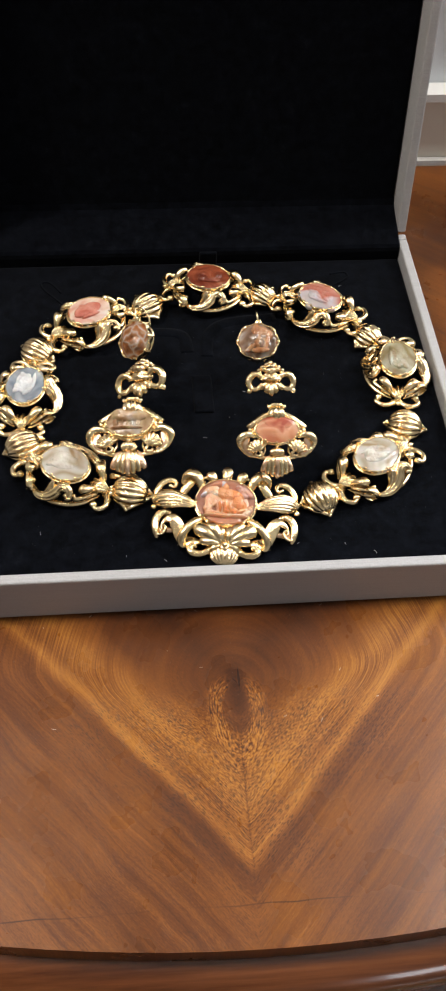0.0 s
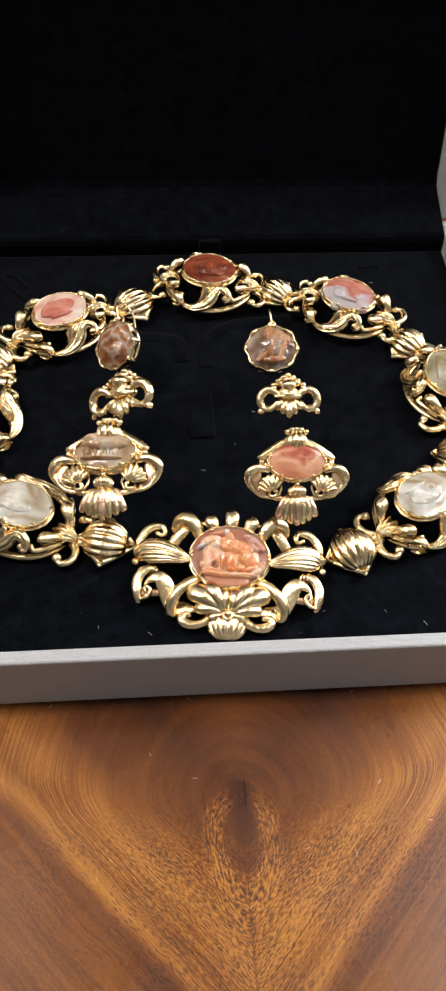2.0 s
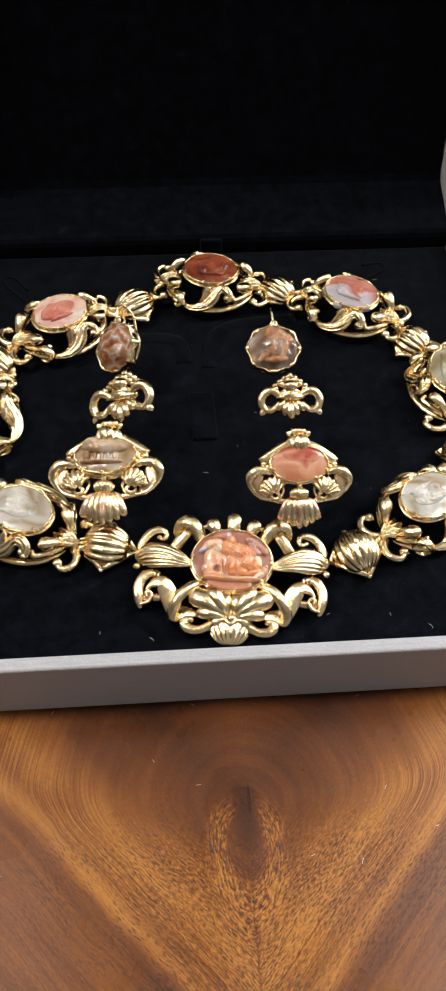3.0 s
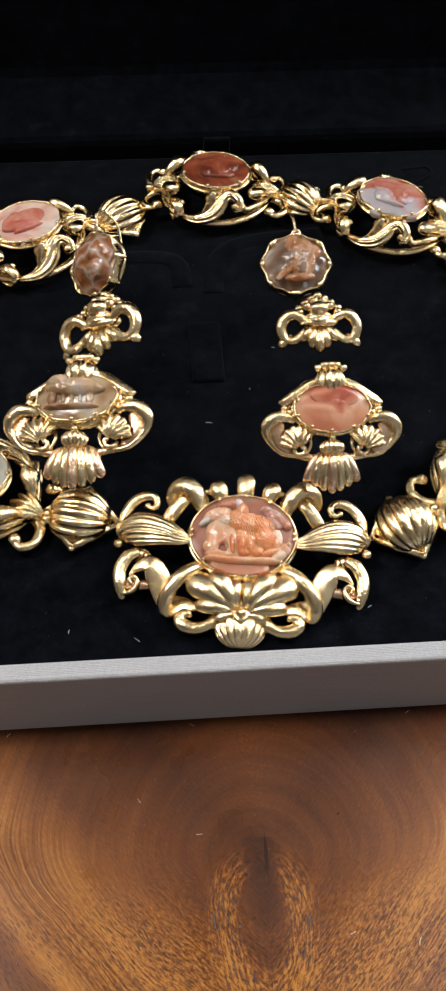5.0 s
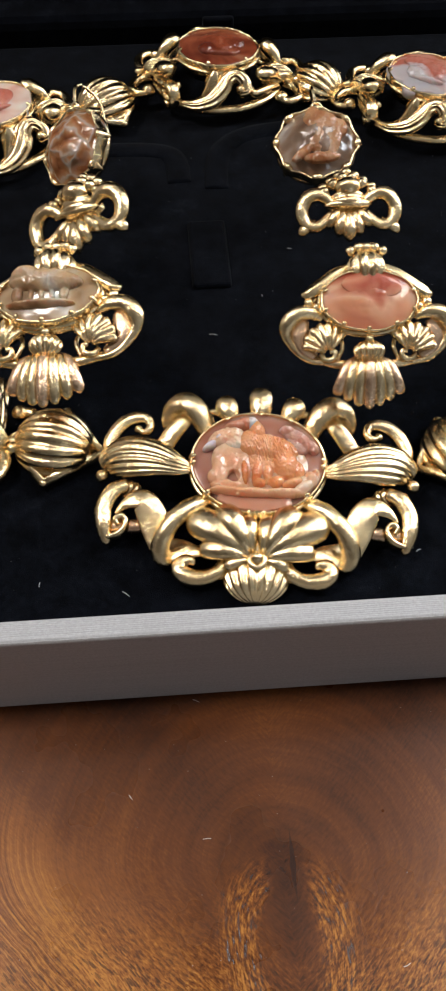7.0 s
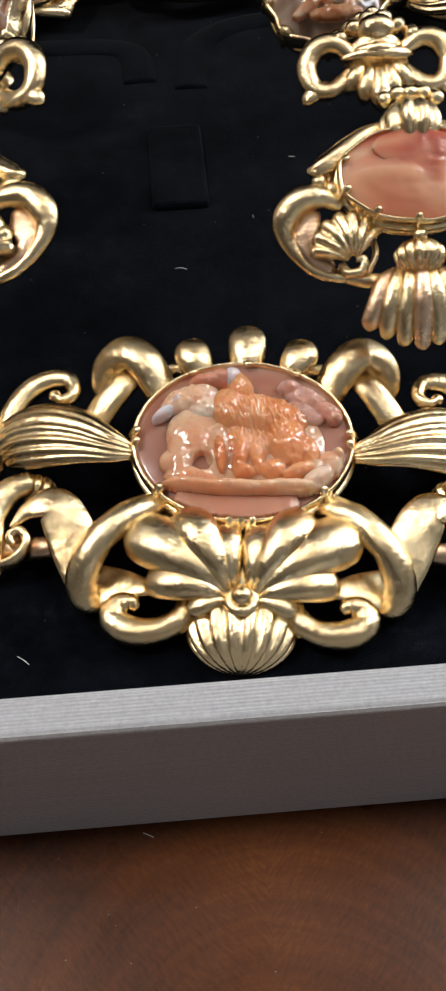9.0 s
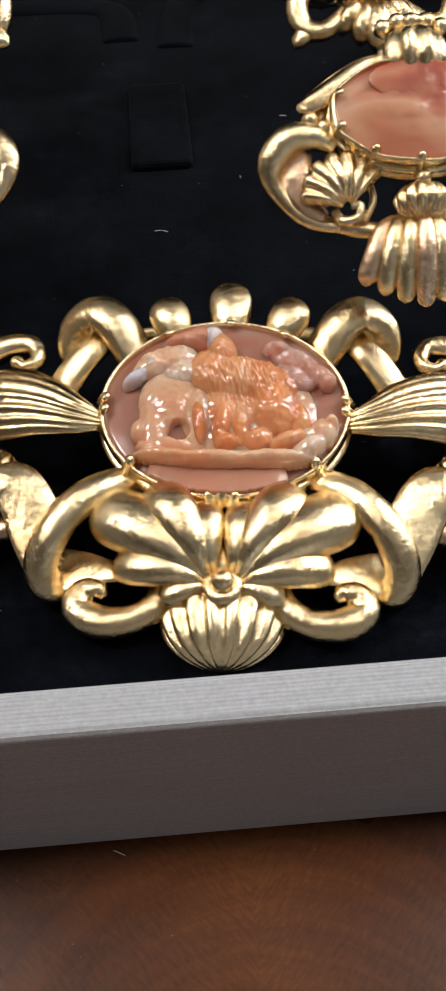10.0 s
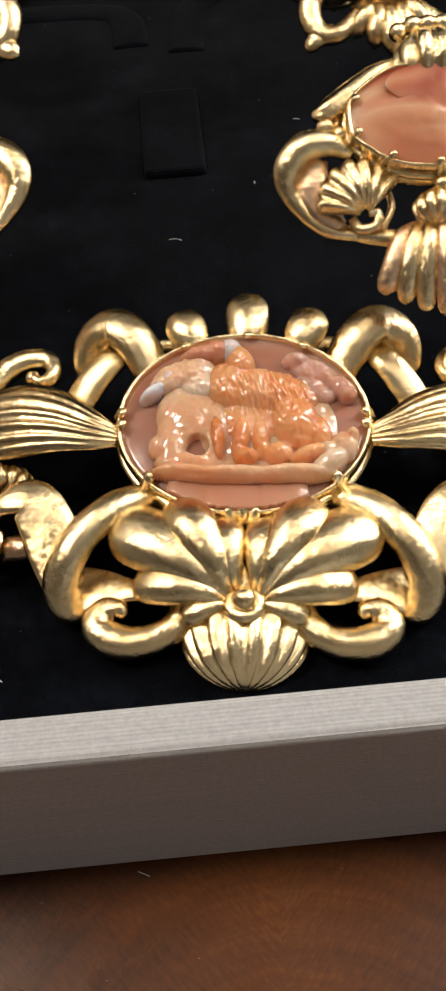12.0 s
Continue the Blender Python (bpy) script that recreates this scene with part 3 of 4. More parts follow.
slab("wall_west", (-2.3, -4.5, FLOOR), (-2.2, 0.5, 1.70), LOW_BOUNCE, "unseen taupe wall, kept dark to cut bounced light", "wall")
slab("wall_east", (2.2, -4.5, FLOOR), (2.3, 0.5, 1.70), LOW_BOUNCE, "unseen taupe wall, kept dark to cut bounced light", "wall")

# unseen fittings made up to house the two fill lamps
for lx, ly in FILL_LAMPS:
    fitting = thing("fill_lamp_panel", pose(lx, ly, 1.70), "oblong white panel around an added fill lamp, out of view", "ceiling light", "ceiling lights")
    for lo, hi in (((-0.32, -0.165, -0.04), (0.32, -0.145, 0)), ((-0.32, 0.145, -0.04), (0.32, 0.165, 0)), ((-0.32, -0.145, -0.04), (-0.295, 0.145, 0)), ((0.295, -0.145, -0.04), (0.32, 0.145, 0))):
        part("frame", box(bmesh.new(), lo, hi, 0.003), WHITE, fitting, smooth=False)
    part("diffuser", box(bmesh.new(), (-0.294, -0.144, -0.02), (0.294, 0.144, -0.012)), WHITE, fitting, smooth=False)
far_window = thing("window_2", pose(1.60, -4.56, 0.50), "white painted window in the far wall", "window", kind="structure")
for lo, hi in (((-0.45, -0.03, -0.6), (-0.415, 0.02, 0.6)), ((0.415, -0.03, -0.6), (0.45, 0.02, 0.6)), ((-0.415, -0.03, -0.6), (0.415, 0.02, -0.565)), ((-0.415, -0.03, 0.565), (0.415, 0.02, 0.6))):
    part("window_frame", box(bmesh.new(), lo, hi, 0.004), WHITE, far_window, smooth=False)
window = thing("window_1", pose(1.02, 0.44, 0.68), "white painted window in the wall behind the chest", "window", kind="structure")
for lo, hi in (((-0.52, -0.03, -0.52), (-0.485, 0.03, 0.52)), ((0.485, -0.03, -0.52), (0.52, 0.03, 0.52)), ((-0.485, -0.03, -0.52), (0.485, 0.03, -0.485)), ((-0.485, -0.03, 0.485), (0.485, 0.03, 0.52)), ((-0.485, -0.015, -0.018), (0.485, 0.015, 0.018))):
    part("window_frame", box(bmesh.new(), lo, hi, 0.004), WHITE, window, smooth=False)

# ---- the jewellery box ----
W, LEFT, H, FL, BACK, T = 0.1166, -0.1141, 0.0267, 0.0194, 0.2179, 0.0049
jbox = thing("jewellery_box", pose(0, 0, 0), "open silver-grey presentation box lined with black velvet", "box")
for nm, lo, hi in (("front_wall", (LEFT, 0, 0.0006), (W, T, H)), ("back_wall", (LEFT, BACK - T, 0.0006), (W, BACK, H)),
                   ("side_wall", (W - T, T, 0.0006), (W, BACK - T, H)), ("side_wall", (LEFT, T, 0.0006), (LEFT + T, BACK - T, H))):
    part(nm, box(bmesh.new(), lo, hi, 0.0009), CARD, jbox, smooth=False)
part("base_board", box(bmesh.new(), (LEFT + T, T, 0.0006), (W - T, BACK - T, 0.004)), CARD, jbox, smooth=False)
part("tray_pad", box(bmesh.new(), (LEFT + T + 0.0003, T + 0.0003, 0.004), (W - T - 0.0003, 0.2062, FL), 0.0012), VELVET, jbox, "black velvet pad with slits", smooth=False)
LEAN_BACK = 9.8
lid_m = pose(0, BACK, H, -LEAN_BACK, 0, 0)
LID_D, LID_T = 0.0215, 0.210


def lid_box(lo, hi, bevel=0.0009):
    bm = box(bmesh.new(), lo, hi, bevel)
    bmesh.ops.transform(bm, matrix=lid_m, verts=bm.verts[:])
    return bm


lid = part("lid", lid_box((LEFT, LID_D - 0.003, 0.0006), (W, LID_D, LID_T)), CARD, jbox, smooth=False)
for nm, lo, hi in (("lid_side", (W - T, 0, 0.0006), (W, LID_D - 0.003, LID_T)), ("lid_side", (LEFT, 0, 0.0006), (LEFT + T, LID_D - 0.003, LID_T)),
                   ("lid_side", (LEFT + T, 0, LID_T - T), (W - T, LID_D - 0.003, LID_T))):
    part(nm, lid_box(lo, hi), CARD, lid, smooth=False)
part("lid_lining", lid_box((LEFT + T + 0.0003, LID_D - 0.007, 0.0006), (W - T - 0.0003, LID_D - 0.0032, LID_T - T - 0.0003), 0.002), VELVET, lid, "black velvet lid lining", smooth=False)
fold = [(0.2066, 0.008), (0.2066, 0.0240), (0.2071, 0.0260), (0.2086, 0.0274), (0.2150, 0.0294), (0.2230, 0.0317), (0.2290, 0.0334), (0.2330, 0.0350), (0.2346, 0.0380), (0.2400, 0.0380), (0.2400, 0.0085)]
part("hinge_lining", skin(bmesh.new(), [[Vector((x, y, z)) for y, z in fold] for x in (LEFT + T + 0.0004, W - T - 0.0004)]), VELVET, lid, "black velvet fold over the hinge", smooth=False)


# slits and tabs of the pad
def ridge(pts, r=0.5, sink=0.25):
    return sweep(bmesh.new(), [(x, y, FL * 1000 - sink, r, 0.8 if r > 1 else r) for x, y in pts], 12, 6)


part("tab", box(bmesh.new(), (-0.0077, 0.0962, FL - 0.001), (0.0019, 0.1208, FL + 0.0011), 0.0010, 3), VELVET, jbox, smooth=False)
part("slit_lip", ridge([(-45.8, 151.9), (-27.3, 152.8), (-14.1, 151.7), (-9.6, 147.6), (-8.7, 137.3)], 3.4), VELVET, jbox)
part("slit_lip", ridge([(0.9, 134.2), (1.6, 144.4), (4.4, 152.6), (13.7, 158.8), (38.3, 161.7)], 3.4), VELVET, jbox)
part("slit_lip", ridge([(-70.1, 173.7), (-75.1, 179.9), (-81.1, 187.1), (-82.6, 192.2), (-78.0, 192.2), (-72.0, 184.0)], 0.7), VELVET, jbox)
part("slit_lip", ridge([(67.3, 183.1), (75.5, 187.2), (80.7, 191.3), (79.7, 195.4), (71.5, 194.4)], 0.7), VELVET, jbox)
part("tab", box(bmesh.new(), (0.0016, 0.2040, FL - 0.001), (0.0110, 0.2062, FL + 0.0078), 0.0008, 3), VELVET, jbox, smooth=False)

# ---- necklace ----
necklace = thing("necklace", pose(0, 0, FL), "gold openwork necklace with eight carved agate cameos", "necklace")
rng = random.Random(4)
MESH = {}


def once(key, make):
    if key not in MESH:
        bm = bmesh.new()
        make(bm)
        MESH[key] = finish(bm, key)
    return MESH[key]


def claws(parent, rx, ry, z, angles, tip=Matrix()):
    """Small claws that grip the stone, at angles round it."""
    me = once("claw", lambda bm: petal(bm, 0.9, 0, -1.6, -0.8, 0, 0.9, 0.7, 0.5, 6))
    for a in angles:
        c, s = math.cos(radians(a)), math.sin(radians(a))
        ob = part("claw", me, GOLD, parent)
        ob.matrix_basis = tip @ pose(rx * c / 1000, ry * s / 1000, z / 1000, 0, 0, math.degrees(math.atan2(s * rx, c * ry)))


def base_ring(bm):
    oval_ring(bm, 18.0, 15.4, 2.0, 1.5, 1.3, 10, 32)


def wave_leaf(bm, s=1):
    """A fluted acanthus wave along one long side of a plaque, rolled up at its end."""
    sweep(bm, [(-9.0 * s, -14.4 * s, 3.0, 0.9, .7), (-5.0 * s, -15.6 * s, 3.6, 2.0, 1.3), (-1.0 * s, -14.8 * s, 4.8, 2.8, 1.7), (1.6 * s, -13.2 * s, 7.0, 3.2, 1.8), (3.8 * s, -11.4 * s, 9.4, 2.6, 1.6), (6.4 * s, -10.9 * s, 10.6, 2.1, 1.6), (8.8 * s, -11.9 * s, 9.2, 1.7, 1.4), (9.3 * s, -13.5 * s, 7.4, 1.3, 1.2), (7.8 * s, -13.8 * s, 6.8, 1.0, 1.0)], 32, 7, flutes=8, depth=0.17)
    sweep(bm, [(-3.0 * s, -14.0 * s, 5.0, .8, .7), (-1.2 * s, -12.6 * s, 7.4, 1.9, 1.2), (-0.4 * s, -11.4 * s, 9.6, 1.9, 1.2), (0.4 * s, -10.6 * s, 11.4, .9, .8)], 16, 6, flutes=4, depth=0.14)
    ball(bm, 7.9 * s, -13.3 * s, 7.6, 1.5)


def cuff(bm, s=1):
    pts = []
    for i in range(12):
        a = 2 * math.pi * i / 12
        pts.append((-12.6 * s - 1.6 * math.cos(a) * s, (-11.6 + 3.0 * math.cos(a)) * s, 3.9 + 3.3 * math.sin(a), 1.9, 0.7))
    sweep(bm, pts, 8, 3, True)


def palmette(bm, s=1):
    fan(bm, pose(23.5 * s, 0, 3.4, 0, 0, 90 * s), 11.0, 40, 3.6, 5, deep=1.5)
    ball(bm, 23.6 * s, 0, 3.4, 1.5)


def anchor(bm, s=1):
    for k in (-1, 1):
        tube(bm, [(20.5 * s, 0.6 * k, 2.4), (23.6 * s, 3.4 * k, 2.6), (24.6 * s, 7.6 * k, 2.8), (22.2 * s, 10.6 * k, 3.0), (19.4 * s, 9.6 * k, 3.2)], 1.7, 1.3)
        ball(bm, 19.6 * s, 9.4 * k, 3.3, 1.9)


def shoulder(bm, s=1):
    """Small curled leaves between the stone and the end of the plaque."""
    for k in (-1, 1):
        petal(bm, 18.5 * s, 2.5 * k, 5.0, 12.4 * s, 9.6 * k, 9.4, 2.6, 1.8, 14, 0.7)
        tube(bm, [(17.5 * s, 3.5 * k, 3.5), (15.5 * s, 8.0 * k, 5.4), (12.0 * s, 11.6 * k, 5.6), (10.2 * s, 10.4 * k, 6.6)], 1.5, 1.0)


def skirt(bm):
    """The plain gold cup under the stone, drawn in towards its foot."""
    rings = []
    for k, z in ((0.88, 2.6), (0.84, 5.0), (0.90, 7.2), (1.03, 8.6), (1.03, 9.3), (0.97, 8.4)):
        rings.append([Vector((12.2 * k * math.cos(math.tau * a / 40), 9.8 * k * math.sin(math.tau * a / 40), z)) / 1000 for a in range(40)])
    skin(bm, rings)


PALE = agate_material("pale_blue_agate", [(0.36, (0.58, 0.60, 0.62)), (0.6, (0.84, 0.85, 0.85))], 140.0)
DUSKY = agate_material("dusky_rose_agate", [(0.36, (0.52, 0.15, 0.10)), (0.6, (0.66, 0.30, 0.22))], 140.0)
GEMS = [
    # x, y, turn, stone, its label, colour and label of its relief
    (0.0042, 0.1780, -9, RED, "red carnelian oval cameo", RED),
    (-0.0566, 0.1545, 27, ROSE, "rose and cream carved agate cameo", DUSKY),
    (-0.0863, 0.1070, 84, BLUE_GREY, "blue-grey carved agate cameo", PALE),
    (-0.0671, 0.0588, 150, GREY, "milky grey carved agate cameo", GREY),
    (0.0717, 0.0570, 212, GREY, "pale grey carved agate cameo", GREY),
    (0.0926, 0.1172, 262, OLIVE, "olive-grey carved agate cameo", OLIVE),
    (0.0601, 0.1609, 332, RED_GREY, "red and grey carved agate cameo", RED_GREY),
]
for i, (gx, gy, turn, stone, words, raised) in enumerate(GEMS):
    plaque = part("plaque", once("plaque_ring", base_ring), GOLD, necklace)
    plaque.matrix_basis = pose(gx, gy, 0.002 if gy > 0.15 else 0, 0, 0, turn) @ Matrix.Scale(0.95, 4)
    # the stone sits high on its leaves and lies almost level
    tip = pose(0, 0, 0.0126, 0, 0, -turn) @ pose(0, 0, 0, 3, 0, 0) @ pose(0, 0, -0.0088, 0, 0, turn) @ Matrix.Scale(0.94, 4)
    part("bezel", once("plaque_bezel", lambda bm: (oval_ring(bm, 12.3, 9.9, 8.6, 0.35, 1.3, count=44, wave=0.012, waves=11), oval_ring(bm, 12.5, 10.1, 7.2, 0.6, 0.5, count=40))), GOLD, plaque).matrix_basis = tip
    part("setting", once("plaque_setting", skirt), GOLD, plaque).matrix_basis = tip
    claws(plaque, 12.2, 9.8, 9.4, range(20, 380, 60), tip)
    bm = bmesh.new()
    cabochon(bm, 12.2, 9.8, 9.3, 1.3, (), 0.2, i + 1, uneven=0.3 if stone is RED_GREY else 0.12)
    cameo = part("cameo", bm, stone, plaque, words)
    cameo.matrix_basis = tip
    masses = [(rng.uniform(-4.5, 4.5), rng.uniform(-3.4, 3.4), rng.uniform(2.4, 5.0), rng.uniform(1.4, 2.8), rng.uniform(-40, 40), rng.uniform(0.7, 1.1)) for _ in range(8)] + [(0.4, 0.2, 7.2, 4.6, rng.uniform(-20, 20), 0.8), (rng.uniform(-3, 3), -4.4, 5.6, 1.1, 0, 0.9)]
    part("relief", carve([(x, y, rx, ry, a, h * 1.35) for x, y, rx, ry, a, h in masses], 9.9, 0.24, 0.12, 0.2, (11.2, 8.8), i), raised, cameo)
    for s in (1, -1):
        part("acanthus_leaf", once("wave%d" % s, lambda bm: wave_leaf(bm, s)), GOLD, plaque)
        part("cuff", once("cuff%d" % s, lambda bm: cuff(bm, s)), GOLD, plaque)
        part("palmette", once("palmette%d" % s, lambda bm: palmette(bm, s)), GOLD, plaque)
        part("scroll", once("anchor%d" % s, lambda bm: anchor(bm, s)), GOLD, plaque)
        part("shoulder_leaf", once("shoulder%d" % s, lambda bm: shoulder(bm, s)), GOLD, plaque)


def link_frame(bm):
    c = [(-10.5, 0), (0, -10), (10.5, 0), (0, 10)]
    for i in range(4):
        (x0, y0), (x1, y1) = c[i], c[(i + 1) % 4]
        sweep(bm, [(x0, y0, 2.4, 1.1, 1.5), (x1, y1, 2.4, 1.1, 1.5)], 4, 1)
    for x, y in c:
        ball(bm, x, y, 2.4, 1.05, n=8)


def link_shell(bm):
    melon(bm, 0, 0.3, 2.2, 8.0, 8.8, 8.0, 8, deep=0.065)


LINKS = [(-0.0279, 0.1673, -57, 0.95), (-0.0824, 0.1371, 55, 0.96), (-0.0868, 0.0773, 115, 0.965), (-0.0389, 0.0482, -14, 0.965), (0.0446, 0.0404, 18, 0.965), (0.0906, 0.0812, 75, 0.965), (0.0831, 0.1415, 40, 0.89), (0.0325, 0.1735, 42, 0.85)]
for lx, ly, turn, size in LINKS:
    link = part("link", once("link_frame", link_frame), GOLD, necklace)
    link.matrix_basis = pose(lx, ly, 0.0015 if ly > 0.15 else 0, 0, 0, turn) @ Matrix.Scale(size, 4)
    shell = part("shell", once("link_shell", link_shell), GOLD, link)
    if lx < 0 and ly < 0.05:
        shell.matrix_basis = pose(0, 0, 0, 0, 0, 90)

# ---- centre plaque ----
centre = part("centre_plaque", once("centre_ring", lambda bm: (oval_ring(bm, 12.2, 10.0, 4.6, 1.0, 1.8, 10, 36),)), GOLD, necklace)
centre.matrix_basis = pose(0.0019, 0.0358, 0.0009, 5.7, 0, -6.5) @ Matrix.Scale(1.028, 4)
TIPPED = pose(0, 0, 0.0088, 7, 0, 0) @ pose(0, 0, -0.0088)
bm = bmesh.new()
oval_ring(bm, 12.75, 10.45, 8.6, 0.35, 1.3, count=48)
oval_ring(bm, 12.9, 10.6, 7.2, 0.6, 0.5, count=48)
part("bezel", bm, GOLD, centre).matrix_basis = TIPPED
claws(centre, 12.7, 10.4, 9.5, (176, 184, 222, 318, 356, 4, 88, 120, 60), TIPPED)
# the three-lobed leaf and its stems under the lower edge of the stone
bm = bmesh.new()
for k in (-1, 0, 1):
    petal(bm, k * 0.5, -11.6, 7.8, k * 1.5, -9.7 - 0.3 * abs(k), 10.0, 0.65, 0.3)
for k in (-1, 1):
    sweep(bm, [(k * 0.6, -11.3, 8.0, 0.5, 0.4), (k * 3.4, -10.9, 8.4, 0.9, 0.5), (k * 6.4, -9.6, 8.4, 0.7, 0.5), (k * 8.6, -8.0, 8.4, 0.4, 0.4)], 8, 5)
part("leaf", bm, GOLD, centre).matrix_basis = TIPPED
bm = bmesh.new()
cabochon(bm, 12.6, 10.3, 9.2, 0.9, (), 0.1, 3)
cameo = part("cameo", bm, PINK_BASE, centre, "dusky pink oval agate")
cameo.matrix_basis = TIPPED


SPAN = (12.5, 10.3)
part("relief", carve([(-4.8, -9.0, 3.0, 3.4, 0, 0.6), (-1.0, -9.2, 4.2, 3.6, 0, 0.65), (3.4, -9.0, 3.2, 3.4, 0, 0.6), (5.0, -8.4, 1.6, 2.6, 0, 0.6), (-6.2, -8.2, 1.4, 2.4, 0, 0.6)], 9.5, 0.02, half=SPAN), ROSY, cameo)
part("relief", carve([(-5.2, -6.6, 4.0, 0.85, -5, 2.0), (-1.0, -6.8, 5.4, 0.95, 0, 2.1), (4.6, -6.7, 4.8, 0.95, 3, 2.1), (8.6, -5.4, 2.4, 1.2, 34, 1.9), (10.1, -3.5, 1.5, 1.7, 10, 1.7), (10.9, -2.6, 0.8, 0.9, 0, 2.0), (8.6, -3.9, 1.6, 1.0, 20, 1.4),
                      (-8.4, -3.4, 1.2, 1.5, 0, 1.2), (-7.2, -2.6, 1.6, 4.4, 4, 1.4), (-5.6, 0.2, 3.4, 4.0, 0, 1.5), (-3.0, -2.0, 1.7, 4.4, -4, 1.5), (-5.4, -5.2, 3.6, 1.2, 0, 1.4), (-4.5, -3.6, 1.15, 1.3, 20, -1.6), (2.4, -1.0, 7.2, 6.0, 0, 0.9)],
                     9.5, 0.14, 0.0, 0.13, SPAN), PINK_TOP, cameo, "translucent pink carved ledge and block")
part("relief", carve([(2.0, 2.7, 5.8, 2.8, -10, 2.1), (-1.2, 3.6, 3.0, 3.0, 30, 2.1), (-0.4, 6.0, 1.7, 2.2, 10, 2.3), (5.2, -0.8, 2.5, 3.3, 12, 2.4), (-2.6, -2.4, 0.9, 3.0, 4, 1.8), (-0.2, -2.6, 1.0, 3.0, -6, 1.8), (1.8, -2.2, 1.1, 3.2, 4, 1.5), (3.6, -4.4, 1.6, 1.3, 20, 1.9), (0.4, -4.8, 1.3, 0.9, 0, 1.9), (6.6, -4.6, 2.2, 1.0, 20, 2.0), (1.4, -0.2, 4.6, 3.4, 0, 1.3), (7.4, -1.8, 1.5, 2.2, 20, 1.6)],
                     9.5, 0.22, 0.34, 0.11, SPAN), PEACH, cameo, "orange carved relief with fine hatching")
part("relief", carve([(-7.0, 4.6, 3.2, 1.7, 30, 1.9), (-5.2, 5.0, 2.6, 2.2, 20, 1.9), (-4.6, 3.6, 2.2, 2.0, 0, 1.8)],
                     9.5, 0.26, 0.0, 0.12, SPAN), PALE_PEACH, cameo, "cream carved relief")
part("relief", carve([(-4.0, 7.0, 2.8, 1.1, 8, 2.3), (-2.6, 7.4, 1.8, 1.5, 0, 2.3)],
                     9.5, 0.20, 0.0, 0.12, SPAN), ROSY, cameo, "rosy carved relief")
part("relief", carve([(-1.5, 7.5, 1.5, 1.6, -8, 2.2)], 9.5, 0.14, 0.0, 0.12, SPAN), WHITISH, cameo, "lilac white carved relief")
part("relief", carve([(-9.0, 2.9, 2.0, 0.8, 32, 1.7), (-7.6, 4.3, 1.6, 0.9, 50, 1.9)], 9.5, 0.14, 0.0, 0.12, SPAN), WHITISH, cameo, "white carved relief")
part("relief", carve([(5.4, 6.6, 1.6, 1.0, -10, 1.5), (7.4, 5.2, 3.2, 1.5, -30, 1.2), (9.6, 3.6, 2.2, 1.2, -24, 1.2), (10.6, 2.6, 1.0, 0.9, 0, 1.4), (7.0, 3.2, 2.6, 1.6, -20, 1.1)],
                     9.5, 0.24, 0.0, 0.12, SPAN), MILKY, cameo, "milky white carved relief")


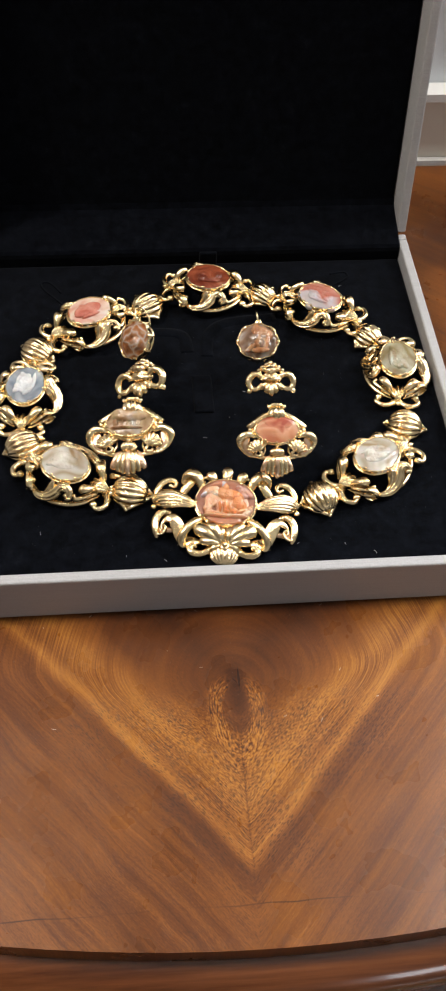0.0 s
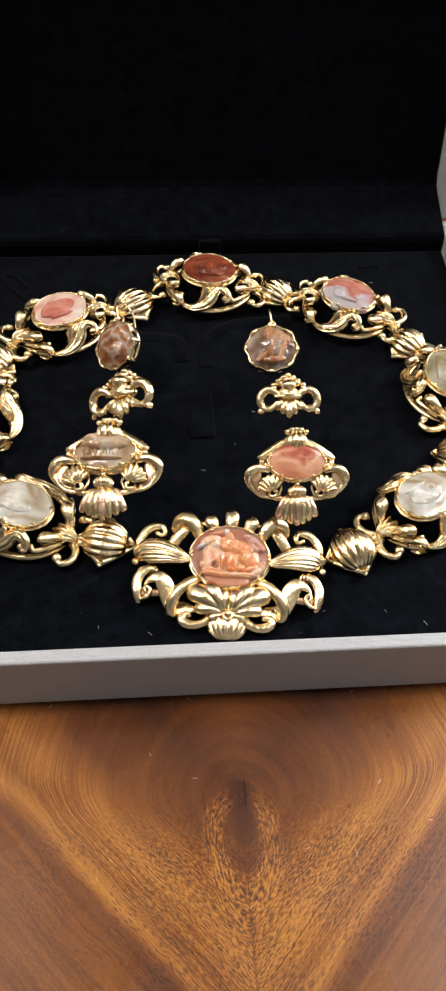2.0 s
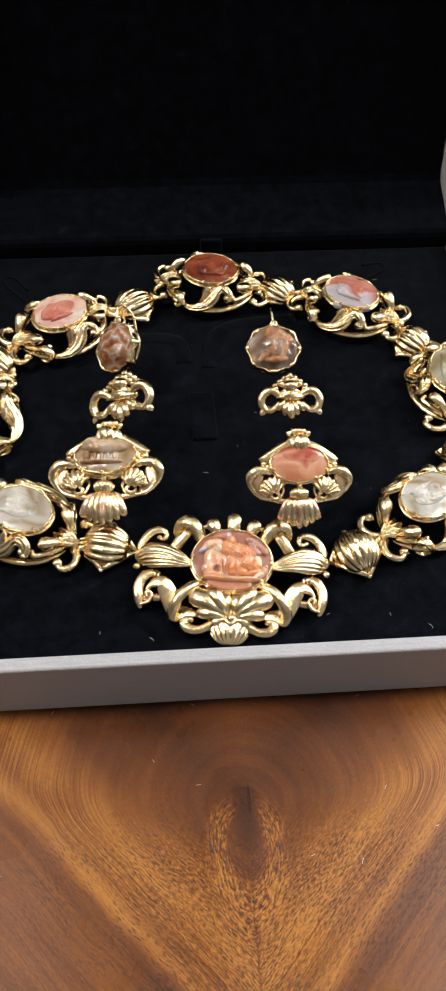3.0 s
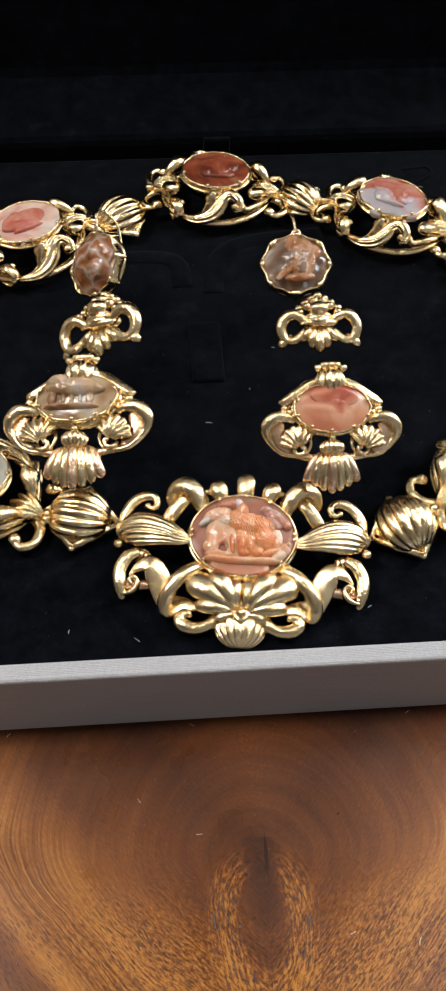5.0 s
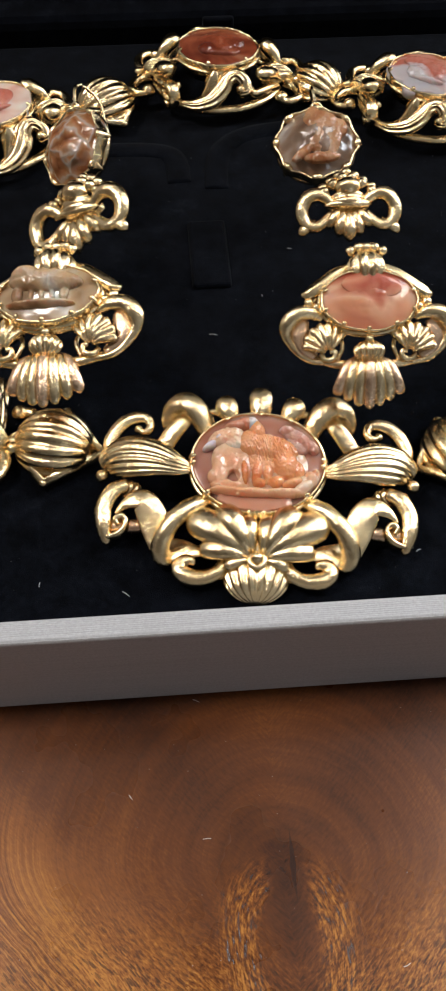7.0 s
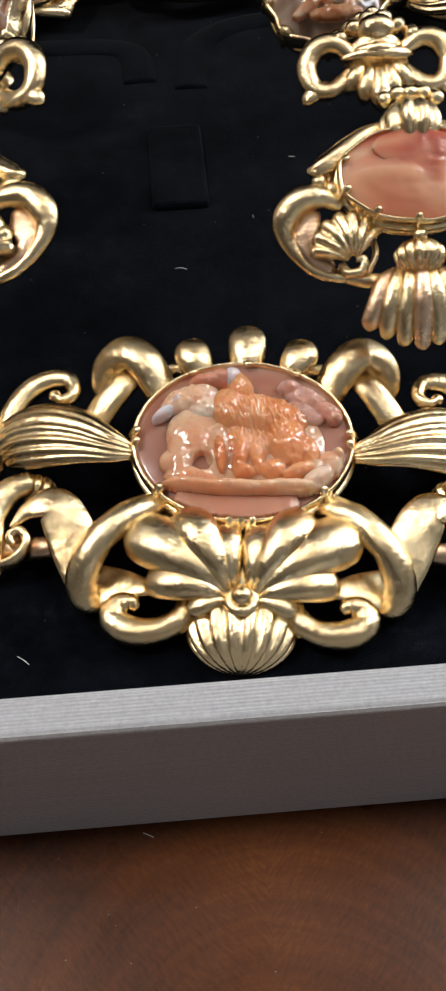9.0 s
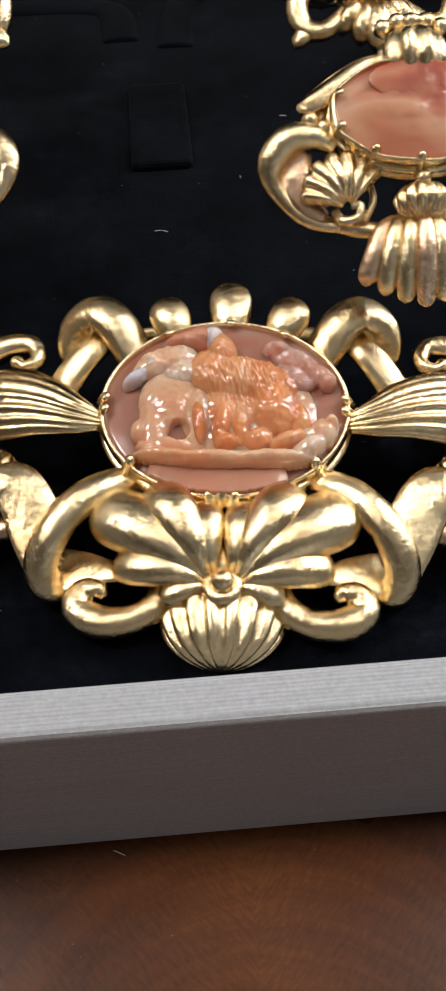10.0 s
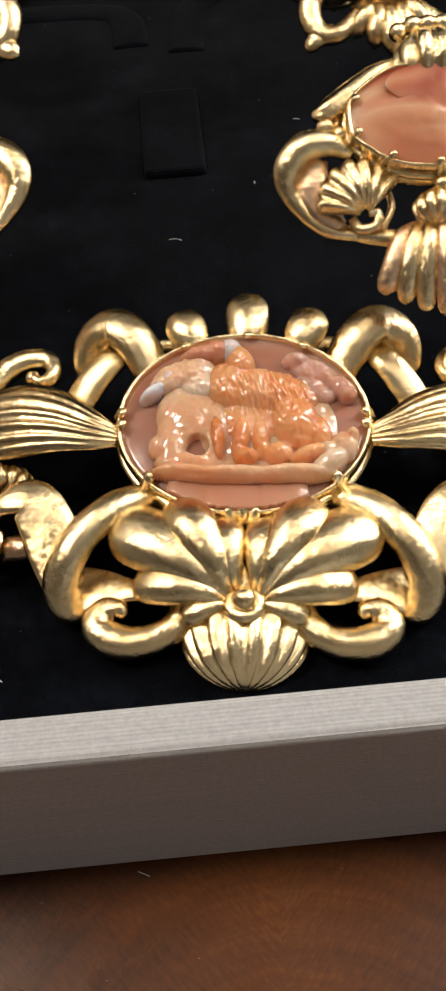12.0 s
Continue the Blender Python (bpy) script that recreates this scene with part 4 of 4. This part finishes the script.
# fluted cup and five-lobed flower at the foot
bm = bmesh.new()
melon(bm, 0.3, -20.2, 2.0, 5.9, 6.2, 3.9, 9, deep=0.11, lat=20)
part("shell", bm, GOLD, centre)
bm = bmesh.new()
ball(bm, 0.3, -19.3, 7.2, 1.15)
petal(bm, 0.3, -19.6, 4.6, 0.3, -12.4, 5.0, 1.7, 1.0, 12, 0.7)
oval = [(0.3 + 1.25 * math.cos(a), -19.3 + 1.25 * math.sin(a), 6.2, 0.8, 0.6) for a in (2 * math.pi * i / 10 for i in range(10))]
sweep(bm, oval, 8, 3, True)
part("bead", bm, GOLD, centre)
for s in (-1, 1):
    for px, py, pz, w, lift, folds in ((12.6, -10.6, 5.8, 3.0, 1.9, 1), (7.0, -9.2, 6.8, 2.35, 2.7, 1), (2.4, -10.9, 6.6, 1.95, 1.9, 1), (10.6, -16.6, 4.8, 2.0, 1.7, 1), (6.0, -20.0, 4.6, 1.2, 0.9, 1)):
        bm = bmesh.new()
        creased_petal(bm, s * 0.9 + 0.3, -18.8, 5.0, s * px + 0.3, py, pz, w, lift, 0.9, folds)
        part("petal", bm, GOLD, centre)
    # fluted leaf beside the stone, with its bead and bulb
    bm = bmesh.new()
    sweep(bm, [(s * 12.9, -1.4, 8.4, 0.9, 0.9), (s * 15.6, -0.9, 8.9, 2.0, 1.4), (s * 19.4, 0.6, 8.4, 3.3, 1.9), (s * 23.3, 1.8, 7.2, 4.1, 2.2), (s * 26.8, 2.4, 5.6, 3.9, 2.1), (s * 29.2, 2.2, 4.0, 2.8, 1.6), (s * 30.4, 1.6, 3.2, 1.4, 0.9)], 60, 8, flutes=15, depth=0.14)
    part("fluted_leaf", bm, GOLD, centre)
    bm = bmesh.new()
    ball(bm, s * 30.3, -0.9, 3.6, 1.35)
    part("bead", bm, GOLD, centre)
    bm = bmesh.new()
    melon(bm, s * 24.8, -3.8, 3.6, 2.4, 2.0, 2.2, 5)
    part("bulb", bm, GOLD, centre)
    # outer lower scroll, curling to a pointed tip
    bm = bmesh.new()
    sweep(bm, [(s * 25.0, -3.6, 5.0, 1.5, 1.4), (s * 27.5, -5.0, 5.0, 1.8, 1.5), (s * 29.1, -8.2, 4.4, 1.8, 1.5), (s * 28.9, -11.6, 3.8, 1.7, 1.4), (s * 28.2, -14.6, 2.8, 1.0, 0.9), (s * 28.1, -15.4, 2.5, 0.15, 0.15)], 12, 7)
    sweep(bm, [(s * 28.1, -14.2, 3.2, 0.5, 1.0), (s * 25.7, -13.5, 3.8, 0.7, 1.3), (s * 24.6, -11.6, 4.2, 0.75, 1.4), (s * 25.5, -10.3, 4.6, 0.7, 1.3), (s * 26.6, -11.0, 4.6, 0.6, 1.1), (s * 26.1, -12.0, 4.4, 0.45, 0.9)], 10, 7)
    part("scroll", bm, GOLD, centre)
    # broad leaf ribbon between the scroll and the arm
    bm = bmesh.new()
    sweep(bm, [(s * 26.7, -9.6, 4.6, 0.3, 0.4), (s * 24.8, -7.9, 5.6, 1.2, 0.55), (s * 22.0, -7.2, 6.2, 2.3, 0.6), (s * 20.1, -9.4, 5.4, 2.9, 0.6), (s * 18.9, -12.8, 4.2, 2.7, 0.6), (s * 17.9, -16.0, 3.0, 2.0, 0.6)], 16, 7)
    part("ribbon", bm, GOLD, centre)
    # arm from the stone's lower edge, turning under into a folded leaf
    bm = bmesh.new()
    sweep(bm, [(s * 8.1, -6.8, 5.2, 1.4, 1.4), (s * 10.8, -8.0, 6.8, 1.7, 1.5), (s * 13.8, -10.2, 7.4, 1.85, 1.65), (s * 16.3, -13.2, 6.8, 1.85, 1.65), (s * 17.8, -16.2, 5.0, 1.8, 1.5), (s * 17.2, -18.0, 3.2, 1.7, 1.3), (s * 15.5, -18.2, 2.2, 1.0, 0.8)], 14, 7)
    part("arm", bm, GOLD, centre)
    bm = bmesh.new()
    sweep(bm, [(s * 7.8, -17.4, 4.2, 0.5, 0.5), (s * 10.6, -16.9, 4.2, 1.2, 0.5), (s * 13.8, -16.3, 3.4, 2.2, 0.5), (s * 16.8, -16.0, 2.6, 2.8, 0.5), (s * 18.9, -15.8, 2.0, 2.4, 0.45), (s * 19.6, -15.8, 1.8, 0.6, 0.3)], 16, 7)
    part("folded_leaf", bm, GOLD, centre)
    # lower scroll beside the cup
    bm = bmesh.new()
    sweep(bm, [(s * 5.5, -17.6, 3.8, 1.3, 1.2), (s * 6.4, -20.2, 3.5, 1.5, 1.4), (s * 8.9, -21.7, 3.2, 1.6, 1.5), (s * 11.9, -21.8, 3.2, 1.8, 1.6), (s * 13.9, -20.6, 3.4, 1.7, 1.5), (s * 13.4, -18.9, 3.7, 1.4, 1.3), (s * 11.9, -18.9, 3.9, 1.1, 1.1), (s * 11.3, -19.6, 4.0, 0.4, 0.5)], 14, 7)
    part("scroll", bm, GOLD, centre)
    # knot: a rounded loop over a straight strap
    bm = bmesh.new()
    sweep(bm, [(s * 9.2, 6.4, 4.2, 1.6, 1.2), (s * 10.4, 9.2, 6.6, 2.1, 1.35), (s * 12.2, 12.2, 8.2, 2.35, 1.5), (s * 14.7, 14.0, 8.5, 2.45, 1.5), (s * 17.0, 13.3, 7.2, 2.2, 1.35), (s * 17.8, 11.3, 5.0, 1.7, 1.1), (s * 16.8, 9.6, 3.0, 1.2, 0.9)], 18, 8)
    part("knot_band", bm, GOLD, centre)
    bm = bmesh.new()
    sweep(bm, [(s * 19.9, 3.4, 2.2, 1.3, 0.7), (s * 19.0, 5.6, 3.8, 1.9, 0.8), (s * 17.1, 8.3, 5.4, 1.95, 0.9), (s * 15.0, 10.7, 6.4, 1.85, 0.9), (s * 13.0, 12.9, 6.0, 1.6, 0.9), (s * 11.3, 13.7, 4.6, 1.2, 0.8)], 16, 8)
    part("knot_band", bm, GOLD, centre)
    bm = bmesh.new()
    tube(bm, [(s * 5.2, 11.4, 3.6), (s * 7.2, 13.8, 4.2), (s * 9.6, 14.4, 4.6), (s * 12.4, 12.8, 4.2)], 1.0, 1.0, 10)
    part("scroll", bm, GOLD, centre)
    # outer upper scroll
    bm = bmesh.new()
    sweep(bm, [(s * 29.4, 4.6, 3.4, 1.2, 1.1), (s * 29.2, 7.6, 4.0, 1.5, 1.3), (s * 27.4, 10.6, 4.6, 1.6, 1.3), (s * 24.8, 12.1, 5.0, 1.5, 1.3), (s * 22.3, 11.8, 5.2, 1.2, 1.2), (s * 21.5, 9.8, 5.2, 0.9, 1.1), (s * 22.6, 8.6, 5.2, 0.8, 1.0), (s * 23.8, 9.2, 5.2, 0.6, 0.9)], 12, 7)
    ball(bm, s * 23.8, 9.3, 5.2, 0.9, n=12)
    part("scroll", bm, GOLD, centre)
    bm = bmesh.new()
    tube(bm, [(s * 29.0, -11.4, 2.4), (s * 21.0, -10.9, 2.6), (s * 13.0, -8.4, 3.0), (s * 6.0, -9.6, 3.0)], 1.5, 1.4, 10)
    part("bar", bm, ROSE_GOLD, centre)
for px, py, w in ((-7.4, 14.4, 2.3), (0.3, 17.0, 2.5), (7.8, 14.5, 2.3)):
    bm = bmesh.new()
    ex, ey = px * 0.62, 8.8
    row = [(0.0, 7.4, 0.45, 0.45), (0.35, 9.0, 0.85, 0.75), (0.66, 9.8, 1.0, 0.66), (0.9, 9.6, 0.78, 0.5), (1.0, 9.2, 0.1, 0.1)]
    sweep(bm, [(ex + (px - ex) * k, ey + (py - ey) * k, z, w * a, w * b) for k, z, a, b in row], 20, 6)
    part("petal", bm, GOLD, centre)


# ---- earrings ----
def earring(m_stone, m_mid, m_drop, stone, gem, words, stone_words, gem_words):
    e = thing("earring", pose(0, 0, FL), words, "earring", "pair of earrings")
    top = part("stone_setting", once("ear_bezel", lambda bm: (oval_ring(bm, 9.7, 9.2, 0, 0.45, 1.6, 8, 84, 0.045, 8), oval_ring(bm, 8.6, 8.2, -2.2, 1.2, 1.0))), GOLD, e)
    top.matrix_basis = m_stone
    for k in range(8):
        a = 2 * math.pi * k / 8
        c, s = math.cos(a), math.sin(a)
        claw = part("claw", once("ear_claw", lambda bm: petal(bm, 0.9, 0, -1.8, -0.6, 0, 1.8, 1.5, 0.5, 8)), GOLD, top)
        claw.matrix_basis = pose(9.7 * c / 1000, 9.2 * s / 1000, 0, 0, 0, math.degrees(a))
    bm = bmesh.new()
    cabochon(bm, 9.5, 9.0, 0.4, 4.2, [(-3, 2, 3.4, 4, 1.0), (3, 3, 2.6, 3, 0.9), (2.5, -3.2, 3, 2.4, 1.0), (-3.4, -4, 2.4, 2, 0.8)], 0.5, len(words), uneven=0.1)
    gem_top = part("stone", bm, stone, top, stone_words)
    if stone is SMOKY:
        part("relief", carve([(-0.4, 1.4, 2.8, 6.4, 8, 1.5), (0.8, 3.6, 4.4, 3.0, -10, 1.4), (4.0, -1.8, 1.5, 4.4, -14, 1.2), (1.2, -5.6, 4.4, 1.5, 6, 1.0), (-3.0, -4.2, 4.2, 1.2, 42, 1.1), (4.8, 2.0, 2.4, 2.6, 0, 1.0), (2.0, -0.8, 3.4, 2.4, 0, 1.1)], 3.6, 0.24, 0, 0.22, (9.0, 8.5)), AMBER, gem_top, "amber carved relief")
    part("hook", once("ear_hook", lambda bm: tube(bm, [(0, 9.4, -0.6), (-0.3, 12.5, -0.6), (-1.0, 16.5, -1.5), (-1.0, 17.5, -4.5), (0, 14, -8.5), (0, 6, -10), (0, -1, -9.5)], 0.42, 0.38, 8)), GOLD, top, "thin gold wire hook")
    part("hook_ring", once("ear_hook_ring", lambda bm: sweep(bm, [(1.1 * math.cos(a), 10.4 + 1.1 * math.sin(a), -0.3, 0.45, 0.6) for a in (2 * math.pi * i / 10 for i in range(10))], 8, 2, True)), GOLD, top)
    mid = part("bow", once("ear_bow", bow_body), GOLD, e)
    mid.matrix_basis = m_mid
    for s in (-1, 1):
        part("loop", once("ear_loop%d" % s, lambda bm: bow_loop(bm, s)), GOLD, mid)
    for k in range(5):
        u = k - 2
        part("leaf", once("ear_leaf%d" % k, lambda bm: petal(bm, u * 1.0, -0.6, 4.4, u * 2.7, -8.9 + abs(u) ** 1.3 * 1.6, 2.8, 1.9 - 0.2 * abs(u), 1.4, 10, 0.8)), GOLD, mid)
    for count, wide, high, fall, z in ((9, 8.2, 10.6, 6.6, 4.4), (6, 6.0, 8.2, 4.6, 6.4)):
        for i in range(count):
            u = 2 * i / (count - 1) - 1
            crown = part("bead", once("ear_bead", lambda bm: ball(bm, 0, 0, 0, 1.45, n=10)), GOLD, mid)
            crown.matrix_basis = pose(wide * u / 1000, (high - fall * abs(u) ** 1.3) / 1000, z / 1000)
    drop = part("drop", once("drop_frame", drop_frame), GOLD, e)
    drop.matrix_basis = m_drop
    part("bezel", once("drop_bezel", lambda bm: (oval_ring(bm, 11.5, 7.4, 7.6, 0.4, 1.3, count=40, wave=0.012, waves=9), oval_ring(bm, 11.7, 7.6, 6.2, 0.6, 0.6, count=40))), GOLD, drop)
    claws(drop, 11.4, 7.3, 8.4, (200, 236, 268, 304, 340, 20, 160))
    bm = bmesh.new()
    cabochon(bm, 11.4, 7.3, 8.2, 1.3, [(-2, 0.5, 6, 2.2, 0.25), (3, 2.4, 3, 1.6, 0.25)], 0.15, len(gem_words), uneven=0.05)
    cam_stone = part("cameo", bm, gem, drop, gem_words)
    if gem is PINK:
        part("relief", carve([(0.6, 3.3, 7.4, 3.2, -5, 0.42)], 9.2, 0.06, 0.0, 0.2, (10.8, 6.8), 5), PINK, cam_stone, "pink carved relief")
    if gem is TAN:
        part("relief", carve([(-1, -3.4, 8.0, 0.9, 0, 1.8), (-0.5, 2.4, 8.6, 2.9, -4, 2.6), (-5.0, 4.0, 3.4, 2.2, 10, 2.9), (-6.5, -0.6, 1.4, 2.4, 0, 1.2), (-3.2, -0.8, 0.8, 2.2, 0, 1.1), (-0.8, -0.8, 0.8, 2.2, 0, 1.1), (1.6, -0.8, 0.8, 2.2, 0, 1.1), (4.2, -0.8, 1.2, 2.2, 0, 1.1)], 8.9, 0.24, 0, 0.22, (10.6, 6.6)), TAN, cam_stone, "tan carved relief")
    part("cap", once("drop_cap", drop_cap), GOLD, drop)
    for s in (-1, 1):
        part("scroll", once("drop_scroll%d" % s, lambda bm: drop_scroll(bm, s)), GOLD, drop)
        part("ribbon", once("drop_ribbon%d" % s, lambda bm: drop_ribbon(bm, s)), ROSE_GOLD, drop)
        part("rosette", once("drop_rosette%d" % s, lambda bm: drop_rosette(bm, s)), GOLD, drop)
        part("arm", once("drop_arm%d" % s, lambda bm: drop_arm(bm, s)), GOLD, drop)
    part("bulb", once("drop_bulb", lambda bm: (melon(bm, 0, -11.6, 5.2, 3.5, 2.6, 3.2, 7, deep=0.13), ball(bm, 0, -8.9, 6.6, 1.2))), GOLD, drop)
    tassel = part("tassel", once("drop_tassel", lambda bm: melon(bm, 0, -17.4, 1.6, 6.2, 5.4, 3.0, 5)), ROSE_GOLD, drop)
    for k in range(7):
        u = k - 3
        part("lobe", once("drop_lobe%d" % k, lambda bm: sweep(bm, [(u * 0.85, -12.6, 3.4, 0.5, 0.5), (u * 1.7, -14.6, 5.6 - abs(u) * 0.5, 1.15, 1.0), (u * 2.15, -17.8, 5.6 - abs(u) * 0.6, 1.45, 1.2), (u * 2.45, -21.8 + abs(u) * 0.5, 4.2 - abs(u) * 0.5, 1.5, 1.2), (u * 2.5, -24.4 + abs(u) ** 1.4 * 0.75, 2.8 - abs(u) * 0.3, 1.1, 0.9), (u * 2.5, -25.0 + abs(u) ** 1.4 * 0.75, 2.4 - abs(u) * 0.3, 0.3, 0.3)], 12, 5)), ROSE_GOLD if k % 3 == 0 else GOLD, tassel)
    return e


def bow_body(bm):
    # a domed clasp under a crown of beads
    melon(bm, 0, 1.8, 2.8, 3.2, 5.6, 5.0, 3, pose(0, 1.8, 0, 0, 0, 90) @ pose(0, -1.8, 0), deep=0.12)
    ball(bm, 0, 4.6, 6.6, 3.0, 1.15, 0.9, 1.0)
    petal(bm, -6.0, 0.4, 5.4, 6.0, 0.4, 5.4, 1.5, 1.2)


def bow_loop(bm, s):
    # an open ribbon loop, turned in under the clasp
    sweep(bm, [(s * 4.0, 1.0, 5.2, 1.3, 1.2), (s * 7.2, 3.0, 6.2, 1.8, 1.6), (s * 10.2, 2.4, 5.8, 1.9, 1.8), (s * 11.8, -0.6, 4.8, 1.8, 1.7), (s * 10.8, -3.8, 3.8, 1.7, 1.5), (s * 7.8, -4.6, 3.8, 1.5, 1.3), (s * 4.4, -1.6, 4.4, 1.1, 1.0)], 12, 7)
    petal(bm, s * 8.6, -2.6, 3.4, s * 12.6, -6.6, 2.8, 1.5, 0.8)


def drop_frame(bm):
    oval_ring(bm, 11.2, 7.4, 4.6, 0.8, 1.0)
    sweep(bm, [(-13, -12.6, 2.2, 1.0, 1.0), (-7, -14.0, 2.4, 1.2, 1.1), (0, -14.2, 2.4, 1.2, 1.1), (7, -14.0, 2.4, 1.2, 1.1), (13, -12.6, 2.2, 1.0, 1.0)], 10, 6)


def drop_cap(bm):
    # a ribbed bell with a small crown
    melon(bm, 0, 8.4, 5.6, 4.4, 4.6, 4.8, 5, deep=0.14)
    for i in range(5):
        ball(bm, -3.9 + 1.95 * i, 12.6 + (0.9 if i in (1, 2, 3) else 0), 7.0, 1.25, n=10)
    ball(bm, 0, 13.6, 6.0, 2.2, 1.3, 0.6, 0.9)


def drop_arm(bm, s):
    sweep(bm, [(s * 3.6, 9.4, 5.0, 1.0, 0.9), (s * 7.0, 7.4, 5.8, 1.5, 1.1), (s * 11.0, 4.4, 6.0, 1.7, 1.2), (s * 14.2, 2.4, 5.8, 1.4, 1.1), (s * 15.6, 2.6, 5.2, 0.6, 0.6)], 16, 6, flutes=5, depth=0.12)
    sweep(bm, [(s * 4.4, 7.6, 4.0, 0.6, 0.6), (s * 9.0, 4.2, 4.6, 0.9, 0.8), (s * 13.4, 0.6, 4.8, 0.8, 0.8)], 8, 6)
    ball(bm, s * 14.2, 0.2, 5.8, 1.3)
    ball(bm, s * 12.4, -0.9, 6.0, 1.1)
    ball(bm, s * 15.4, -1.4, 5.2, 1.0)


def drop_scroll(bm, s):
    sweep(bm, [(s * 11.2, -3.6, 5.6, 1.0, 1.0), (s * 14.0, -2.4, 6.4, 1.7, 1.5), (s * 17.2, -2.6, 6.4, 2.0, 1.7), (s * 19.4, -4.8, 5.6, 2.0, 1.6), (s * 19.6, -7.4, 4.4, 1.5, 1.3), (s * 17.6, -10.4, 3.4, 1.1, 1.0), (s * 14.6, -12.8, 2.8, 0.9, 0.9), (s * 10.6, -13.6, 2.6, 0.8, 0.8)], 14, 7)


def drop_ribbon(bm, s):
    sweep(bm, [(s * 15.6, -3.6, 4.6, 1.6, 1.0), (s * 16.4, -6.8, 4.2, 2.6, 1.1), (s * 15.6, -9.8, 3.6, 2.2, 1.0), (s * 12.8, -12.4, 2.8, 1.2, 0.8)], 10, 6)


def drop_rosette(bm, s):
    fan(bm, pose(s * 9.8, -11.8, 4.4, 14, 0, s * -18), 7.2, 66, 2.3, 7, deep=0.8)
    sweep(bm, [(s * 11.4, -11.6, 3.6, 0.6, 0.6), (s * 10.4, -13.2, 3.8, 0.8, 0.8), (s * 8.4, -13.0, 4.2, 0.8, 0.8), (s * 8.2, -11.4, 4.6, 0.7, 0.7), (s * 9.4, -11.6, 4.8, 0.5, 0.5)], 8, 6)
    sweep(bm, [(s * 6.6, -7.6, 3.4, 0.5, 0.6), (s * 6.2, -10.4, 3.6, 0.6, 0.8), (s * 7.6, -13.4, 3.4, 0.5, 0.7)], 8, 6)


earring(pose(0.0238, 0.1217, 0.0208, 23, -2, -6) @ Matrix.Scale(1.0, 4), pose(0.0264, 0.0915, 0.0230, 18, -3, -4) @ Matrix.Scale(0.85, 4), pose(0.0253, 0.0616, 0.0238, 29, 0, -2.6) @ Matrix.Scale(0.82, 4), SMOKY, PINK,
        "gold drop earring with brown stone and pink cameo", "translucent brown round carved agate", "pink carved agate cameo")
earring(pose(-0.0341, 0.1293, 0.0171, 39, -37, -27) @ Matrix.Scale(1.02, 4), pose(-0.0303, 0.0995, 0.0169, 15, -28, -14) @ Matrix.Scale(1.0, 4), pose(-0.0367, 0.0714, 0.0172, 12, -10, -9) @ Matrix.Scale(0.93, 4), BROWN, TAN,
        "gold drop earring with brown stone and tan cameo", "glossy brown round carved agate", "tan and grey carved agate cameo")


# ---- stray lint ----
lint_rng = random.Random(11)
LINT_SPOTS = [(-0.0130, -0.0009, 0), (0.0412, -0.0008, 0), (-0.0580, -0.0009, 0), (-0.0780, -0.0055, 0), (0.0345, -0.0545, 0), (-0.0725, -0.0518, 0), (0.0451, -0.0324, 0), (0.0199, -0.0518, 0), (0.0588, -0.0454, 0), (-0.0263, -0.0194, 0), (-0.0126, -0.0281, 0), (0.0526, 0.0177, FL), (0.0649, 0.0125, FL), (-0.0416, 0.0162, FL), (0.0087, 0.0930, FL), (-0.0252, 0.0130, FL), (0.0755, 0.1841, FL), (-0.0038, 0.0807, FL), (0.0322, 0.0188, FL), (-0.0782, 0.0298, FL), (0.0171, 0.1094, FL)]
for x, y, z in LINT_SPOTS:
    bend = lint_rng.uniform(-3, 3)
    size = lint_rng.uniform(0.3, 1.0)
    turn = lint_rng.uniform(0, math.tau)
    c, s = math.cos(turn) * size, math.sin(turn) * size
    bm = bmesh.new()
    tube(bm, [(-c, -s, 0.12), (-s * 0.2 * bend / 3, c * 0.2 * bend / 3, 0.25), (c, s, 0.12)], 0.045, 0.03, 5, 3)
    ob = part("lint", bm, LINT)
    ob.matrix_basis = pose(x, y, z)
    tagged(ob, "tiny white fibre of lint lying loose", "lint", "stray lint")

# ---- dust ----
DUST = material("pale_dust", 0.9, 0.0, (0.30, 0.30, 0.31))[0]
dust_rng = random.Random(23)
verts, faces = [], []
for k in range(420):
    if k < 300:
        x, y, z = dust_rng.uniform(-0.11, 0.104), dust_rng.uniform(0.007, 0.198), FL + 0.00002
    else:
        x, y, z = dust_rng.uniform(-0.09, 0.09), dust_rng.uniform(-0.10, -0.001), 0.00002
    r = dust_rng.uniform(0.00004, 0.00012)
    a = dust_rng.uniform(0, math.tau)
    n = len(verts)
    for j in range(3):
        verts.append((x + r * math.cos(a + j * 2.1) * (1.8 if j == 0 else 1), y + r * math.sin(a + j * 2.1), z))
    verts.append((x, y, z + r))
    faces += [(n, n + 1, n + 2), (n, n + 1, n + 3), (n + 1, n + 2, n + 3), (n + 2, n, n + 3)]
me = bpy.data.meshes.new("dust")
me.from_pydata(verts, [], faces)
me.materials.append(DUST)
tagged(new("dust", me), "fine pale dust specks on velvet and wood", "dust", kind="stuff")
